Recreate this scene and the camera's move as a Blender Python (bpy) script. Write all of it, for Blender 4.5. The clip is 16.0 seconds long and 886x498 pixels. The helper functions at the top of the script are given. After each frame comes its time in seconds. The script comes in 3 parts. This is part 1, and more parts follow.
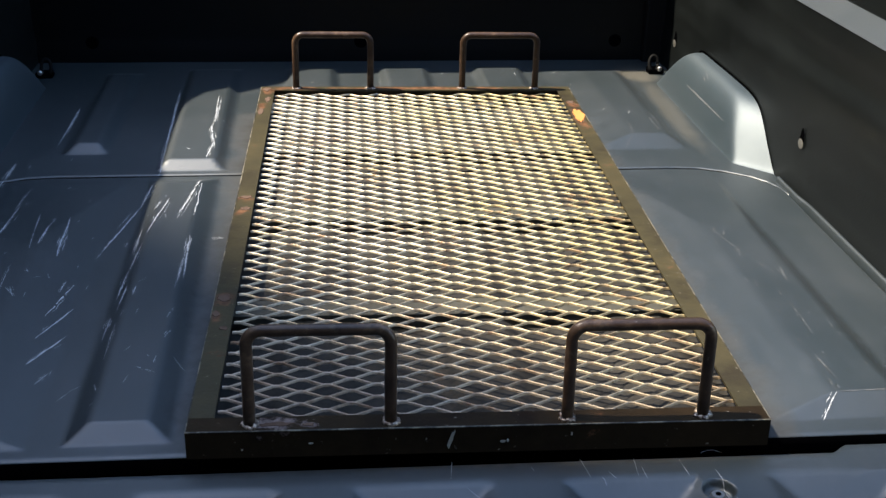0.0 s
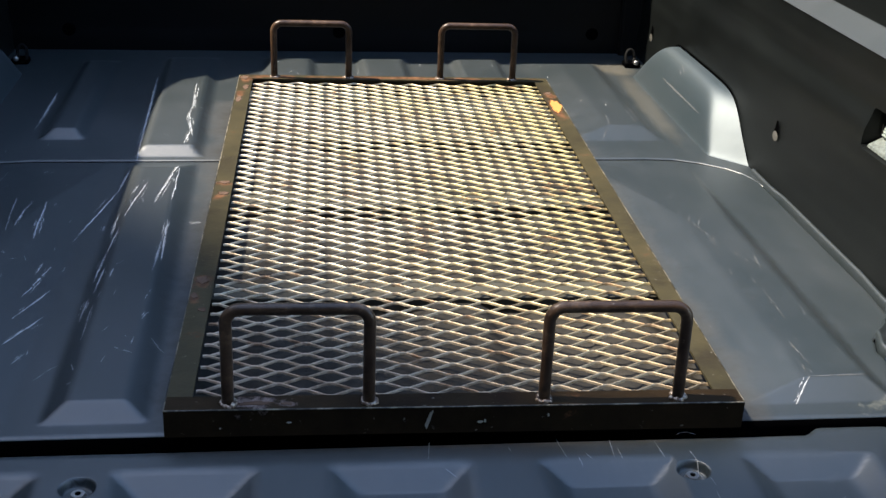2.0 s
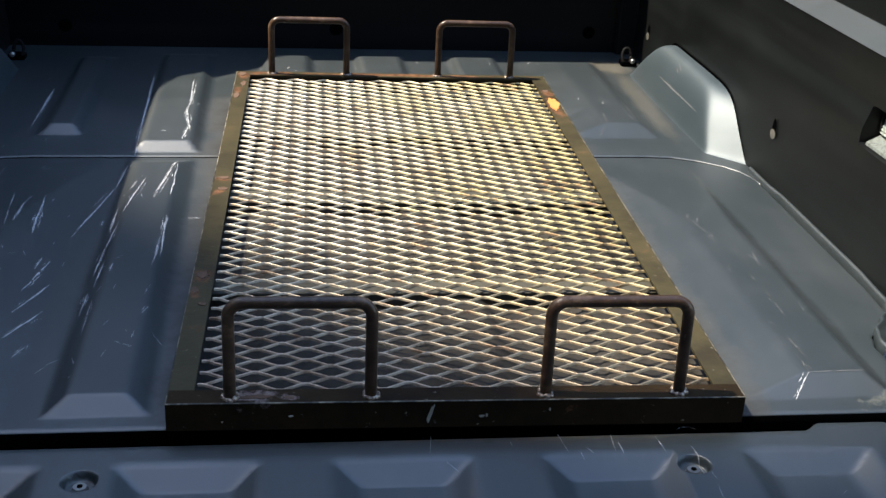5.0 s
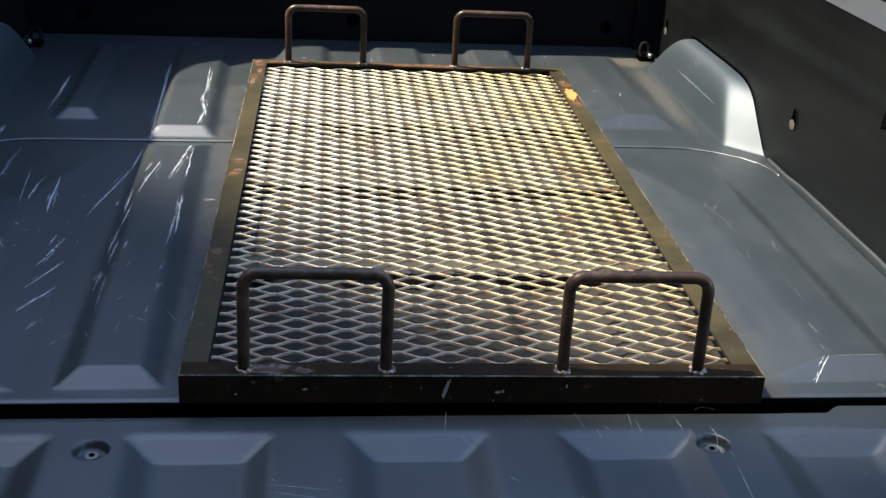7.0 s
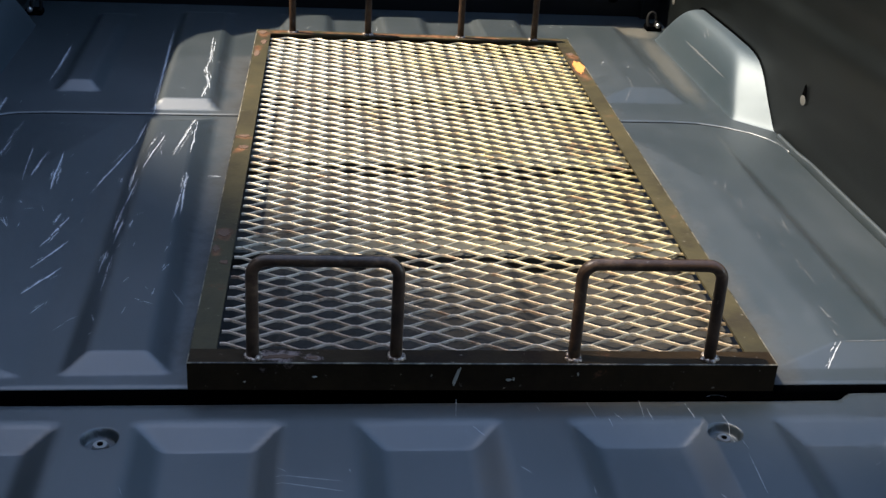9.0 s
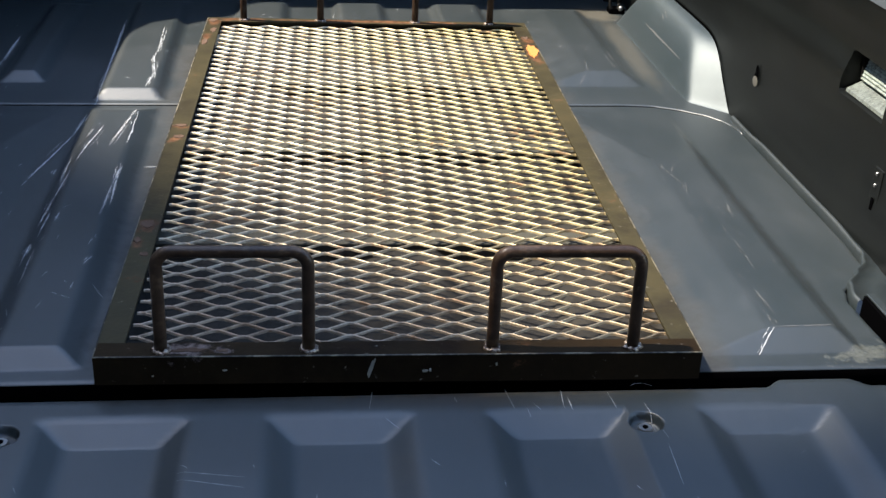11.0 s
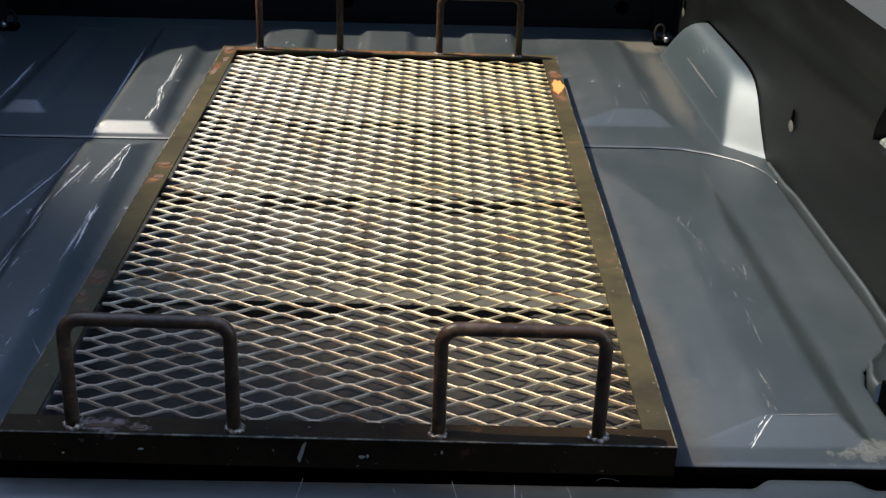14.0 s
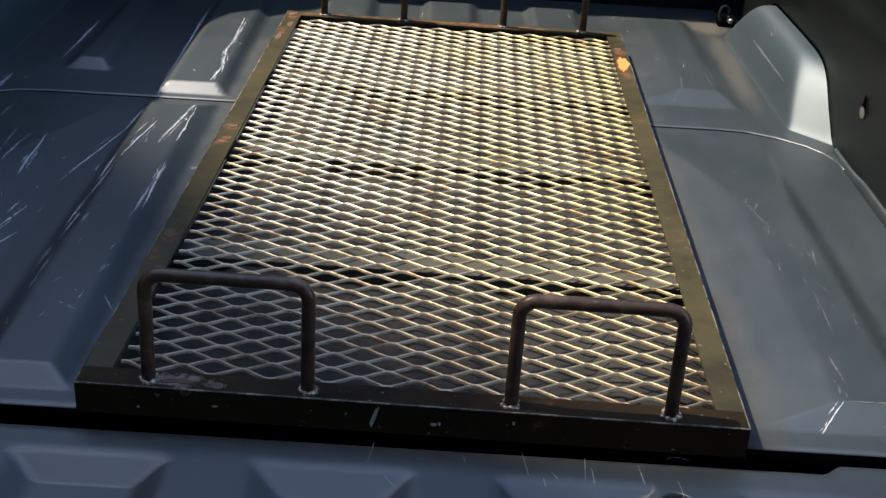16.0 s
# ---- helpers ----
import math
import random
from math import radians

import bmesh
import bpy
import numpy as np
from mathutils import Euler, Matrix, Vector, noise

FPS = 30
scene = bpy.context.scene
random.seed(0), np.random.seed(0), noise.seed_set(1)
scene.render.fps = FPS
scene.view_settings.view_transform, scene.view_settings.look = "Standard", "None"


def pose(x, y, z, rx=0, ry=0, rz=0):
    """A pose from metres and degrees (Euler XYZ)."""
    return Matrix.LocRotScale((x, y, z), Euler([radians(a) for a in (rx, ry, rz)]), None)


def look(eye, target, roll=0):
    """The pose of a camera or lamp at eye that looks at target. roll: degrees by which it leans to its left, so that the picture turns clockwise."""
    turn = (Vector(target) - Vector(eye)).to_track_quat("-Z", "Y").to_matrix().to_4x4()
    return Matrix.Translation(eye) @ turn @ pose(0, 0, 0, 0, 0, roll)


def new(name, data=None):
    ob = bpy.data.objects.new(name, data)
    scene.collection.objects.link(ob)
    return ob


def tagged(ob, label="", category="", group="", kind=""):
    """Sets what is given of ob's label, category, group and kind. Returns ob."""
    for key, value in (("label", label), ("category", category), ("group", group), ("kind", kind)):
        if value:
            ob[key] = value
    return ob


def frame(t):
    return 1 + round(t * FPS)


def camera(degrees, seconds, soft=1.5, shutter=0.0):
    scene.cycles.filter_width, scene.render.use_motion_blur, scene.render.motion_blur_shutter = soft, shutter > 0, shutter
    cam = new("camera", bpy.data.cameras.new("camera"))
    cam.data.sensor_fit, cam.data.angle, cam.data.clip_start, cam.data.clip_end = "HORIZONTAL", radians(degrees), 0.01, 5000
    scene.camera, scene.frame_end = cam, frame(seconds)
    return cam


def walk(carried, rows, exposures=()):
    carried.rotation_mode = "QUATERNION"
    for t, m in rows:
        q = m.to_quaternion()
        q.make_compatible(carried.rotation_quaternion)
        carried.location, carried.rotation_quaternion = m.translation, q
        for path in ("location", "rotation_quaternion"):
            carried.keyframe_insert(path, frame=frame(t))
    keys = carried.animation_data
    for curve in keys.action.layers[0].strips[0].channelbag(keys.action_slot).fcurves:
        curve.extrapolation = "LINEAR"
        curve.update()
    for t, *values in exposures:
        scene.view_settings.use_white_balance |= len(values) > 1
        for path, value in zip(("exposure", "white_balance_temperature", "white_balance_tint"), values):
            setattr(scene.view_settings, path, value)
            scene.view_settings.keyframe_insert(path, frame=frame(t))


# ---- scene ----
cam = camera(41.2, 16.0, soft=1.45)
PATH = [
    (0, (-0.136, -1.029, 0.696), (0.022, 0.789, -0.122), 1.4),
    (0.5, (-0.135, -1.039, 0.695), (0.041, 0.784, -0.108), 1.9),
    (1, (-0.142, -1.043, 0.693), (0.046, 0.771, -0.127), 2.5),
    (1.5, (-0.136, -1.045, 0.689), (0.056, 0.774, -0.12), 2.5),
    (2, (-0.143, -1.043, 0.682), (0.06, 0.771, -0.136), 2.5),
    (2.5, (-0.153, -1.059, 0.691), (0.046, 0.789, -0.046), 2.6),
    (3, (-0.15, -1.058, 0.696), (0.05, 0.785, -0.055), 2.3),
    (3.5, (-0.157, -1.053, 0.678), (0.043, 0.778, -0.101), 2.3),
    (4, (-0.151, -1.044, 0.675), (0.061, 0.768, -0.145), 2.8),
    (4.2, (-0.152, -1.047, 0.679), (0.072, 0.764, -0.14), 2.9),
    (6.5, (-0.162, -1.043, 0.669), (0.033, 0.785, -0.12), 3.0),
    (6.9, (-0.166, -1.046, 0.678), (0.037, 0.788, -0.090), 3.4),
    (7, (-0.159, -1.05, 0.637), (0.039, 0.771, -0.165), 3.3),
    (7.1, (-0.165, -1.021, 0.667), (0.03, 0.754, -0.234), 3.8),
    (7.5, (-0.163, -1.035, 0.665), (0.008, 0.758, -0.205), 2.9),
    (8, (-0.167, -1.032, 0.662), (0.006, 0.76, -0.21), 3.1),
    (8.2, (-0.17, -1.027, 0.661), (0.017, 0.766, -0.205), 3.3),
    (10.3, (-0.17, -1.023, 0.651), (0.039, 0.766, -0.218), 3.7),
    (10.5, (-0.152, -1.027, 0.662), (0.064, 0.756, -0.218), 3.6),
    (11, (-0.075, -1.005, 0.647), (0.117, 0.779, -0.236), 2.7),
    (11.5, (0.087, -0.952, 0.645), (0.077, 0.835, -0.253), 4.4),
    (12, (0.129, -0.93, 0.65), (-0.009, 0.859, -0.234), 3.3),
    (12.5, (0.089, -0.889, 0.65), (0.077, 0.907, -0.23), 0.9),
    (13, (0.068, -0.867, 0.649), (0.111, 0.934, -0.22), 3.5),
    (13.5, (0.081, -0.865, 0.647), (0.159, 0.934, -0.224), 3.1),
    (14, (0.072, -0.878, 0.646), (0.104, 0.924, -0.221), 2.0),
    (14.5, (0.08, -0.884, 0.642), (0.155, 0.913, -0.233), 1.7),
    (14.7, (0.06, -0.877, 0.638), (0.124, 0.898, -0.282), 1.8),
    (15, (0.051, -0.873, 0.634), (0.054, 0.901, -0.29), 2.2),
    (15.5, (0.043, -0.881, 0.635), (0.071, 0.9, -0.276), 3.3),
    (16, (0.028, -0.879, 0.638), (0.01, 0.904, -0.268), 3.7),
]
EXPOSURES = [(0, 2.21), (7.0, 2.23), (10.5, 2.25), (11.5, 2.13), (12.5, 2.06), (13.5, 1.95), (14.5, 1.84), (16.0, 1.86)]
walk(cam, [(t, look(eye, target, roll)) for t, eye, target, roll in PATH], EXPOSURES)

# ---- light ----
SUN = Vector((0.58, -0.10, -1.0)).normalized()
world = bpy.data.worlds.new("world")
scene.world = world
world.use_nodes = True
wn = world.node_tree
sky = wn.nodes.new("ShaderNodeTexSky")
sky.sky_type, sky.sun_disc = "NISHITA", False
sky.air_density, sky.dust_density, sky.ozone_density = 1.2, 0.6, 1.2
sky.sun_elevation = math.asin(-SUN.z)
sky.sun_rotation = math.atan2(-SUN.x, -SUN.y)
wn.links.new(sky.outputs[0], wn.nodes["Background"].inputs[0])
wn.nodes["Background"].inputs[1].default_value = 0.15
sun = new("sun", bpy.data.lights.new("sun", "SUN"))
sun.data.energy, sun.data.angle, sun.data.color = 3.65, radians(0.9), (1.0, 0.90, 0.75)
sun.matrix_world = look(-SUN * 30, (0, 0, 0))

# ---- materials ----


def material(name, base, rough=0.5, metal=0.0, gloss=0.5):
    m = bpy.data.materials.new(name)
    m.use_nodes = True
    b = m.node_tree.nodes["Principled BSDF"]
    b.inputs["Base Color"].default_value = (*base, 1)
    b.inputs["Roughness"].default_value = rough
    b.inputs["Metallic"].default_value = metal
    b.inputs["Specular IOR Level"].default_value = gloss
    return m, m.node_tree, b


def coords(nt, scale=(1, 1, 1)):
    tc = nt.nodes.new("ShaderNodeTexCoord")
    mp = nt.nodes.new("ShaderNodeMapping")
    mp.inputs["Scale"].default_value = scale
    nt.links.new(tc.outputs["Object"], mp.inputs[0])
    return mp.outputs[0]


def grain(nt, vec, scale, detail=4, rough=0.6):
    n = nt.nodes.new("ShaderNodeTexNoise")
    n.inputs["Scale"].default_value, n.inputs["Detail"].default_value = scale, detail
    n.inputs["Roughness"].default_value = rough
    nt.links.new(vec, n.inputs["Vector"])
    return n.outputs["Fac"]


def ramp(nt, fac, stops):
    r = nt.nodes.new("ShaderNodeValToRGB")
    while len(r.color_ramp.elements) < len(stops):
        r.color_ramp.elements.new(0.5)
    for e, (p, c) in zip(r.color_ramp.elements, stops):
        e.position = p
        e.color = (*c, 1) if len(c) == 3 else c
    nt.links.new(fac, r.inputs[0])
    return r.outputs[0]


def mixed(nt, fac, a, b, mode="MIX"):
    n = nt.nodes.new("ShaderNodeMix")
    n.data_type, n.blend_type = "RGBA", mode
    for sock, v in ((n.inputs["Factor"], fac), (n.inputs["A"], a), (n.inputs["B"], b)):
        if isinstance(v, bpy.types.NodeSocket):
            nt.links.new(v, sock)
        elif isinstance(v, tuple):
            sock.default_value = (*v, 1)
        else:
            sock.default_value = v
    return n.outputs["Result"]


def value(nt, op, a, b=0.0, c=0.0):
    n = nt.nodes.new("ShaderNodeMath")
    n.operation, n.use_clamp = op, False
    for sock, v in zip(n.inputs, (a, b, c)):
        if isinstance(v, bpy.types.NodeSocket):
            nt.links.new(v, sock)
        else:
            sock.default_value = v
    return n.outputs[0]


def relief(nt, bsdf, height, strength, distance):
    b = nt.nodes.new("ShaderNodeBump")
    b.inputs["Strength"].default_value, b.inputs["Distance"].default_value = strength, distance
    nt.links.new(height, b.inputs["Height"])
    nt.links.new(b.outputs[0], bsdf.inputs["Normal"])


def composite(name, base, rough, dust=(0.16, 0.165, 0.165), amount=0.5, gloss=0.5, dirt=False):
    """Moulded bed composite: fine pebble grain, dust films, rubbed streaks along the bed."""
    m, nt, b = material(name, base, rough, 0.0, gloss)
    v = coords(nt)
    big = grain(nt, v, 3.5, 6, 0.65)
    streak = grain(nt, coords(nt, (26, 2.2, 26)), 1.6, 5, 0.6)
    film = ramp(nt, value(nt, "MULTIPLY", big, streak), [(0.18, (0, 0, 0)), (0.52, (amount,) * 3)])
    speck = ramp(nt, grain(nt, v, 160, 3, 0.7), [(0.66, (0, 0, 0)), (0.8, (0.35,) * 3)])
    col = mixed(nt, film, base, dust)
    col = mixed(nt, speck, col, tuple(2.2 * c for c in dust))
    rgh = value(nt, "MULTIPLY_ADD", big, 0.22, rough - 0.11)
    if dirt:  # smudges, and pale mud dried in the lid's corner
        smudge = ramp(nt, grain(nt, coords(nt, (1.0, 0.35, 1.0)), 26, 6, 0.68), [(0.55, (0, 0, 0)), (0.74, (0.30,) * 3)])
        col = mixed(nt, smudge, col, tuple(1.4 * c for c in dust))
        def stain(x, y, rx, ry, turn, scale, tear, strength):
            spot = nt.nodes.new("ShaderNodeMapping")
            spot.vector_type = "TEXTURE"
            spot.inputs["Location"].default_value, spot.inputs["Scale"].default_value = (x, y, -0.012), (rx, ry, 0.05)
            spot.inputs["Rotation"].default_value = (0, 0, turn)
            nt.links.new(v, spot.inputs[0])
            far = nt.nodes.new("ShaderNodeVectorMath")
            far.operation = "LENGTH"
            nt.links.new(spot.outputs[0], far.inputs[0])
            torn = value(nt, "MULTIPLY_ADD", grain(nt, v, scale, 7, 0.75), tear, -0.5 * tear)
            return ramp(nt, value(nt, "ADD", far.outputs["Value"], torn), [(0.45, (strength,) * 3), (0.85 if tear > 3 else 1.1, (0, 0, 0))])

        mud = stain(0.592, 0.053, 0.056, 0.019, 0.30, 75, 5.4, 0.45)
        col = mixed(nt, mud, col, ramp(nt, grain(nt, v, 210, 4, 0.7), [(0.35, (0.035, 0.037, 0.03)), (0.65, (0.15, 0.155, 0.13))]))
        for x, y, rx, ry, turn, strength in ((0.615, 1.47, 0.055, 0.075, 0.2, 0.75), (0.618, 1.20, 0.026, 0.30, -0.03, 0.45)):
            col = mixed(nt, stain(x, y, rx, ry, turn, 22, 1.1, strength), col, (0.060, 0.055, 0.043))
        # dry brown dirt that has gathered under the rack
        sep = nt.nodes.new("ShaderNodeSeparateXYZ")
        nt.links.new(v, sep.inputs[0])
        dx = value(nt, "DIVIDE", value(nt, "ABSOLUTE", value(nt, "SUBTRACT", sep.outputs[0], 0.092)), 0.352)
        dy = value(nt, "MAXIMUM", value(nt, "MULTIPLY_ADD", sep.outputs[1], -9.0, 0.80), value(nt, "MULTIPLY_ADD", sep.outputs[1], 1.61, -0.98))
        edge = value(nt, "ADD", value(nt, "MAXIMUM", dx, dy), value(nt, "MULTIPLY_ADD", grain(nt, v, 9, 5, 0.7), 0.3, -0.15))
        film2 = ramp(nt, edge, [(0.82, (0.9,) * 3), (1.0, (0, 0, 0))])
        col = mixed(nt, film2, col, ramp(nt, grain(nt, v, 30, 5, 0.7), [(0.3, (0.0042, 0.0034, 0.0027)), (0.7, (0.022, 0.0182, 0.0134))]))
        rgh = value(nt, "ADD", rgh, value(nt, "MULTIPLY", film2, 0.4))
        nt.links.new(value(nt, "MULTIPLY_ADD", film2, -0.8 * gloss, gloss), b.inputs["Specular IOR Level"])
    nt.links.new(col, b.inputs["Base Color"])
    nt.links.new(rgh, b.inputs["Roughness"])
    relief(nt, b, grain(nt, v, 900, 2), 0.25, 0.0006)
    return m


LINER = composite("bed_composite", (0.0074, 0.0123, 0.0142), 0.46, (0.0206, 0.0236, 0.0262), 0.5, 0.84, True)
# Liner copy, rougher to dim the arch highlight; blue tints cool its warm glare.
ARCH_SKIN = composite("arch_highlight_composite", (0.0074, 0.0146, 0.0190), 0.60, (0.0235, 0.0268, 0.0322), 0.5, 0.85)
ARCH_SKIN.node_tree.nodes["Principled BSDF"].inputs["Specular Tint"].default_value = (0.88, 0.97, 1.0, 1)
# The side walls' dimness is put into this darker copy of the bed composite.
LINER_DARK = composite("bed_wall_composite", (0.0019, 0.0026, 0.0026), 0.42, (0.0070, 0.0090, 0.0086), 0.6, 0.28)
# Darker still: carries the shade on the headboard.
HEAD_SKIN = composite("shaded_headboard_composite", (0.0011, 0.0012, 0.0014), 0.42, (0.0024, 0.0026, 0.0028), 0.4, 0.20)
RUBBER = material("black_rubber", (0.003, 0.003, 0.003), 0.75, 0.0, 0.12)[0]
VOID = material("underbody_and_gap_black", (0.0010, 0.0010, 0.0012), 0.9, 0.0, 0.0)[0]
# Scratches are paler for the shaded side; the dim copy serves mostly sunlit parts.
SCRATCH = composite("scratched_composite", (0.30, 0.31, 0.32), 0.6, (0.42, 0.42, 0.41), 0.8)
SCUFF_DIM = composite("dim_scuffed_composite", (0.07, 0.072, 0.075), 0.6, (0.11, 0.11, 0.105), 0.8)


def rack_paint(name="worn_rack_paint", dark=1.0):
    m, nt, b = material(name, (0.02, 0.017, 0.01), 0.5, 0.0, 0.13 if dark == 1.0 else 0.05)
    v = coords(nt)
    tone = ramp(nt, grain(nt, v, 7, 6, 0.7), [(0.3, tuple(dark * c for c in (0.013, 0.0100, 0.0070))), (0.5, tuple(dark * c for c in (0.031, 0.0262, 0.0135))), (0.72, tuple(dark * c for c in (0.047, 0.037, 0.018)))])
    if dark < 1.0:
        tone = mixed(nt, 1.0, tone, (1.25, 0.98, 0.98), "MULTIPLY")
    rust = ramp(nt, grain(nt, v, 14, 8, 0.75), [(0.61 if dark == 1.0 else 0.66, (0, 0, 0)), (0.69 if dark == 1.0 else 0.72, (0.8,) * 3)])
    rcol = ramp(nt, grain(nt, v, 60, 4), [(0.35, (0.05, 0.02, 0.010)), (0.65, (0.13, 0.06, 0.03))])
    ragged = grain(nt, v, 55, 8, 0.8)

    def patch(spots):
        total = None
        for cx, cy, rx, ry in spots:
            mp = nt.nodes.new("ShaderNodeMapping")
            mp.vector_type = "TEXTURE"
            mp.inputs["Location"].default_value, mp.inputs["Scale"].default_value = (cx, cy, 0.032), (rx, ry, 0.03)
            nt.links.new(v, mp.inputs[0])
            ln = nt.nodes.new("ShaderNodeVectorMath")
            ln.operation = "LENGTH"
            nt.links.new(mp.outputs[0], ln.inputs[0])
            m1 = value(nt, "SUBTRACT", 1.35, value(nt, "ADD", ln.outputs["Value"], value(nt, "MULTIPLY_ADD", ragged, 5.0, -2.5)))
            total = m1 if total is None else value(nt, "MAXIMUM", total, m1)
        return ramp(nt, total, [(0.35, (0, 0, 0)), (0.75, (0.85,) * 3)])

    brown = patch([(-0.291, 1.205, 0.013, 0.030), (-0.296, 1.10, 0.009, 0.026), (0.292, 1.115, 0.012, 0.024), (-0.290, 0.640, 0.014, 0.010), (-0.293, 0.590, 0.012, 0.013),
                   (-0.292, 0.300, 0.013, 0.020), (-0.298, 0.255, 0.007, 0.016), (-0.23, 1.222, 0.06, 0.011), (0.03, 1.222, 0.20, 0.010), (0.29, 1.03, 0.012, 0.06)])
    pink = patch([(-0.213, 0.013, 0.026, 0.011), (-0.178, 0.010, 0.008, 0.004)])
    chips = ramp(nt, grain(nt, v, 95, 3, 0.7), [(0.66, (0, 0, 0)), (0.75, (0.8,) * 3)])
    col = mixed(nt, rust, tone, rcol)
    col = mixed(nt, brown, col, ramp(nt, grain(nt, v, 110, 4), [(0.35, (0.04, 0.018, 0.010)), (0.65, (0.15, 0.07, 0.034))]))
    col = mixed(nt, pink, col, ramp(nt, grain(nt, v, 140, 4), [(0.35, (0.05, 0.036, 0.033)), (0.65, (0.17, 0.13, 0.115))]))
    col = mixed(nt, chips, col, (0.20, 0.18, 0.15))
    nt.links.new(col, b.inputs["Base Color"])
    nt.links.new(value(nt, "MULTIPLY_ADD", rust, 0.35, 0.48), b.inputs["Roughness"])
    relief(nt, b, grain(nt, v, 130, 5), 0.3, 0.0012)
    return m


def mesh_steel():
    """Bare expanded steel: worn silver, with yellow-olive film and brown scale in broad patches, shade painted in
    towards the front.
    """
    m, nt, b = material("expanded_steel", (0.4, 0.38, 0.3), 0.4, 0.76)
    v = coords(nt)
    sep = nt.nodes.new("ShaderNodeSeparateXYZ")
    nt.links.new(v, sep.inputs[0])
    wob = grain(nt, v, 4.5, 5, 0.6)
    yellow = value(nt, "ADD", value(nt, "MULTIPLY", sep.outputs[0], 1.1), value(nt, "MULTIPLY", wob, 1.3))
    yf = ramp(nt, yellow, [(0.45, (0, 0, 0)), (0.9, (1, 1, 1))])
    # brown scale, and the shade over the deck's front, in one darkening by y
    scale_shade = value(nt, "ADD", value(nt, "MULTIPLY", sep.outputs[1], -1.4), value(nt, "MULTIPLY", wob, 1.2))
    sf = ramp(nt, scale_shade, [(0.02, (0, 0, 0)), (0.55, (0.60,) * 3)])
    col = mixed(nt, yf, (0.378, 0.330, 0.240), (0.374, 0.306, 0.148))
    col = mixed(nt, sf, col, (0.26, 0.185, 0.15))
    spots = ramp(nt, grain(nt, v, 24, 6, 0.7), [(0.50, (0, 0, 0)), (0.66, (0.85,) * 3)])
    col = mixed(nt, spots, col, (0.12, 0.068, 0.038))
    fleck = ramp(nt, grain(nt, v, 120, 5, 0.75), [(0.54, (0, 0, 0)), (0.67, (0.55,) * 3)])
    col = mixed(nt, fleck, col, (0.10, 0.066, 0.045))
    nt.links.new(col, b.inputs["Base Color"])
    nt.links.new(value(nt, "MULTIPLY_ADD", grain(nt, v, 60, 3), 0.30, 0.39), b.inputs["Roughness"])
    relief(nt, b, grain(nt, v, 400, 3), 0.25, 0.0006)
    return m


def rod_steel():
    m, nt, b = material("brown_rod", (0.02, 0.012, 0.01), 0.36, 0.0, 0.26)
    v = coords(nt)
    col = ramp(nt, grain(nt, v, 26, 7, 0.7), [(0.35, (0.021, 0.0120, 0.0075)), (0.55, (0.052, 0.030, 0.0175)), (0.72, (0.15, 0.092, 0.054))])
    speck = ramp(nt, grain(nt, v, 85, 3, 0.7), [(0.70, (0, 0, 0)), (0.74, (0.8,) * 3)])
    worn = ramp(nt, grain(nt, v, 34, 6, 0.7), [(0.58, (0, 0, 0)), (0.68, (0.7,) * 3)])
    col = mixed(nt, worn, col, (0.085, 0.062, 0.045))
    col = mixed(nt, speck, col, (0.15, 0.12, 0.10))
    nt.links.new(col, b.inputs["Base Color"])
    nt.links.new(value(nt, "MULTIPLY_ADD", worn, 0.2, 0.34), b.inputs["Roughness"])
    relief(nt, b, grain(nt, v, 180, 4), 0.25, 0.001)
    return m


def weld_metal():
    m, nt, b = material("weld_bead", (0.5, 0.46, 0.4), 0.4, 0.5)
    v = coords(nt)
    col = ramp(nt, grain(nt, v, 260, 4), [(0.42, (0.05, 0.03, 0.02)), (0.62, (0.34, 0.28, 0.22))])
    nt.links.new(col, b.inputs["Base Color"])
    return m


# Darker copy of the rack paint: the front rail's shade is in its colour.
PAINT_SHADED = rack_paint("shaded_rack_paint", 0.42)
PAINT, STEEL, ROD, WELD = rack_paint(), mesh_steel(), rod_steel(), weld_metal()
CROSS = composite("dusty_cross_bar", (0.034, 0.032, 0.024), 0.7, (0.060, 0.056, 0.043), 0.7, 0.2)
BRIGHT = material("bright_steel", (0.30, 0.30, 0.29), 0.3, 0.9)[0]
RUST_PATCH = composite("flaked_rust", (0.36, 0.135, 0.020), 0.8, (0.42, 0.22, 0.08), 0.7)
LAMP_WHITE = material("lamp_reflector", (0.11, 0.125, 0.115), 0.35)[0]
CLEAR = material("lamp_lens", (0.26, 0.30, 0.27), 0.18)[0]
CLEAR.node_tree.nodes["Principled BSDF"].inputs["Transmission Weight"].default_value = 0.15
for mat, base in ((LAMP_WHITE, (0.11, 0.125, 0.115)), (CLEAR, (0.26, 0.30, 0.27))):
    nt = mat.node_tree
    b = nt.nodes["Principled BSDF"]
    nt.links.new(ramp(nt, grain(nt, coords(nt), 170, 5, 0.75), [(0.36, tuple(0.45 * c for c in base)), (0.62, tuple(1.25 * c for c in base))]), b.inputs["Base Color"])
    relief(nt, b, grain(nt, coords(nt), 260, 4), 0.7, 0.002)
GROUND = composite("asphalt", (0.05, 0.05, 0.05), 0.85, (0.09, 0.09, 0.085), 0.5)
STUCCO = composite("shade_wall_stucco", (0.25, 0.245, 0.24), 0.9, (0.3, 0.28, 0.25), 0.5)

# ---- builders ----
BED = Matrix.Translation((-0.072, 0, 0)) @ Matrix.Rotation(0.028, 4, "Z")


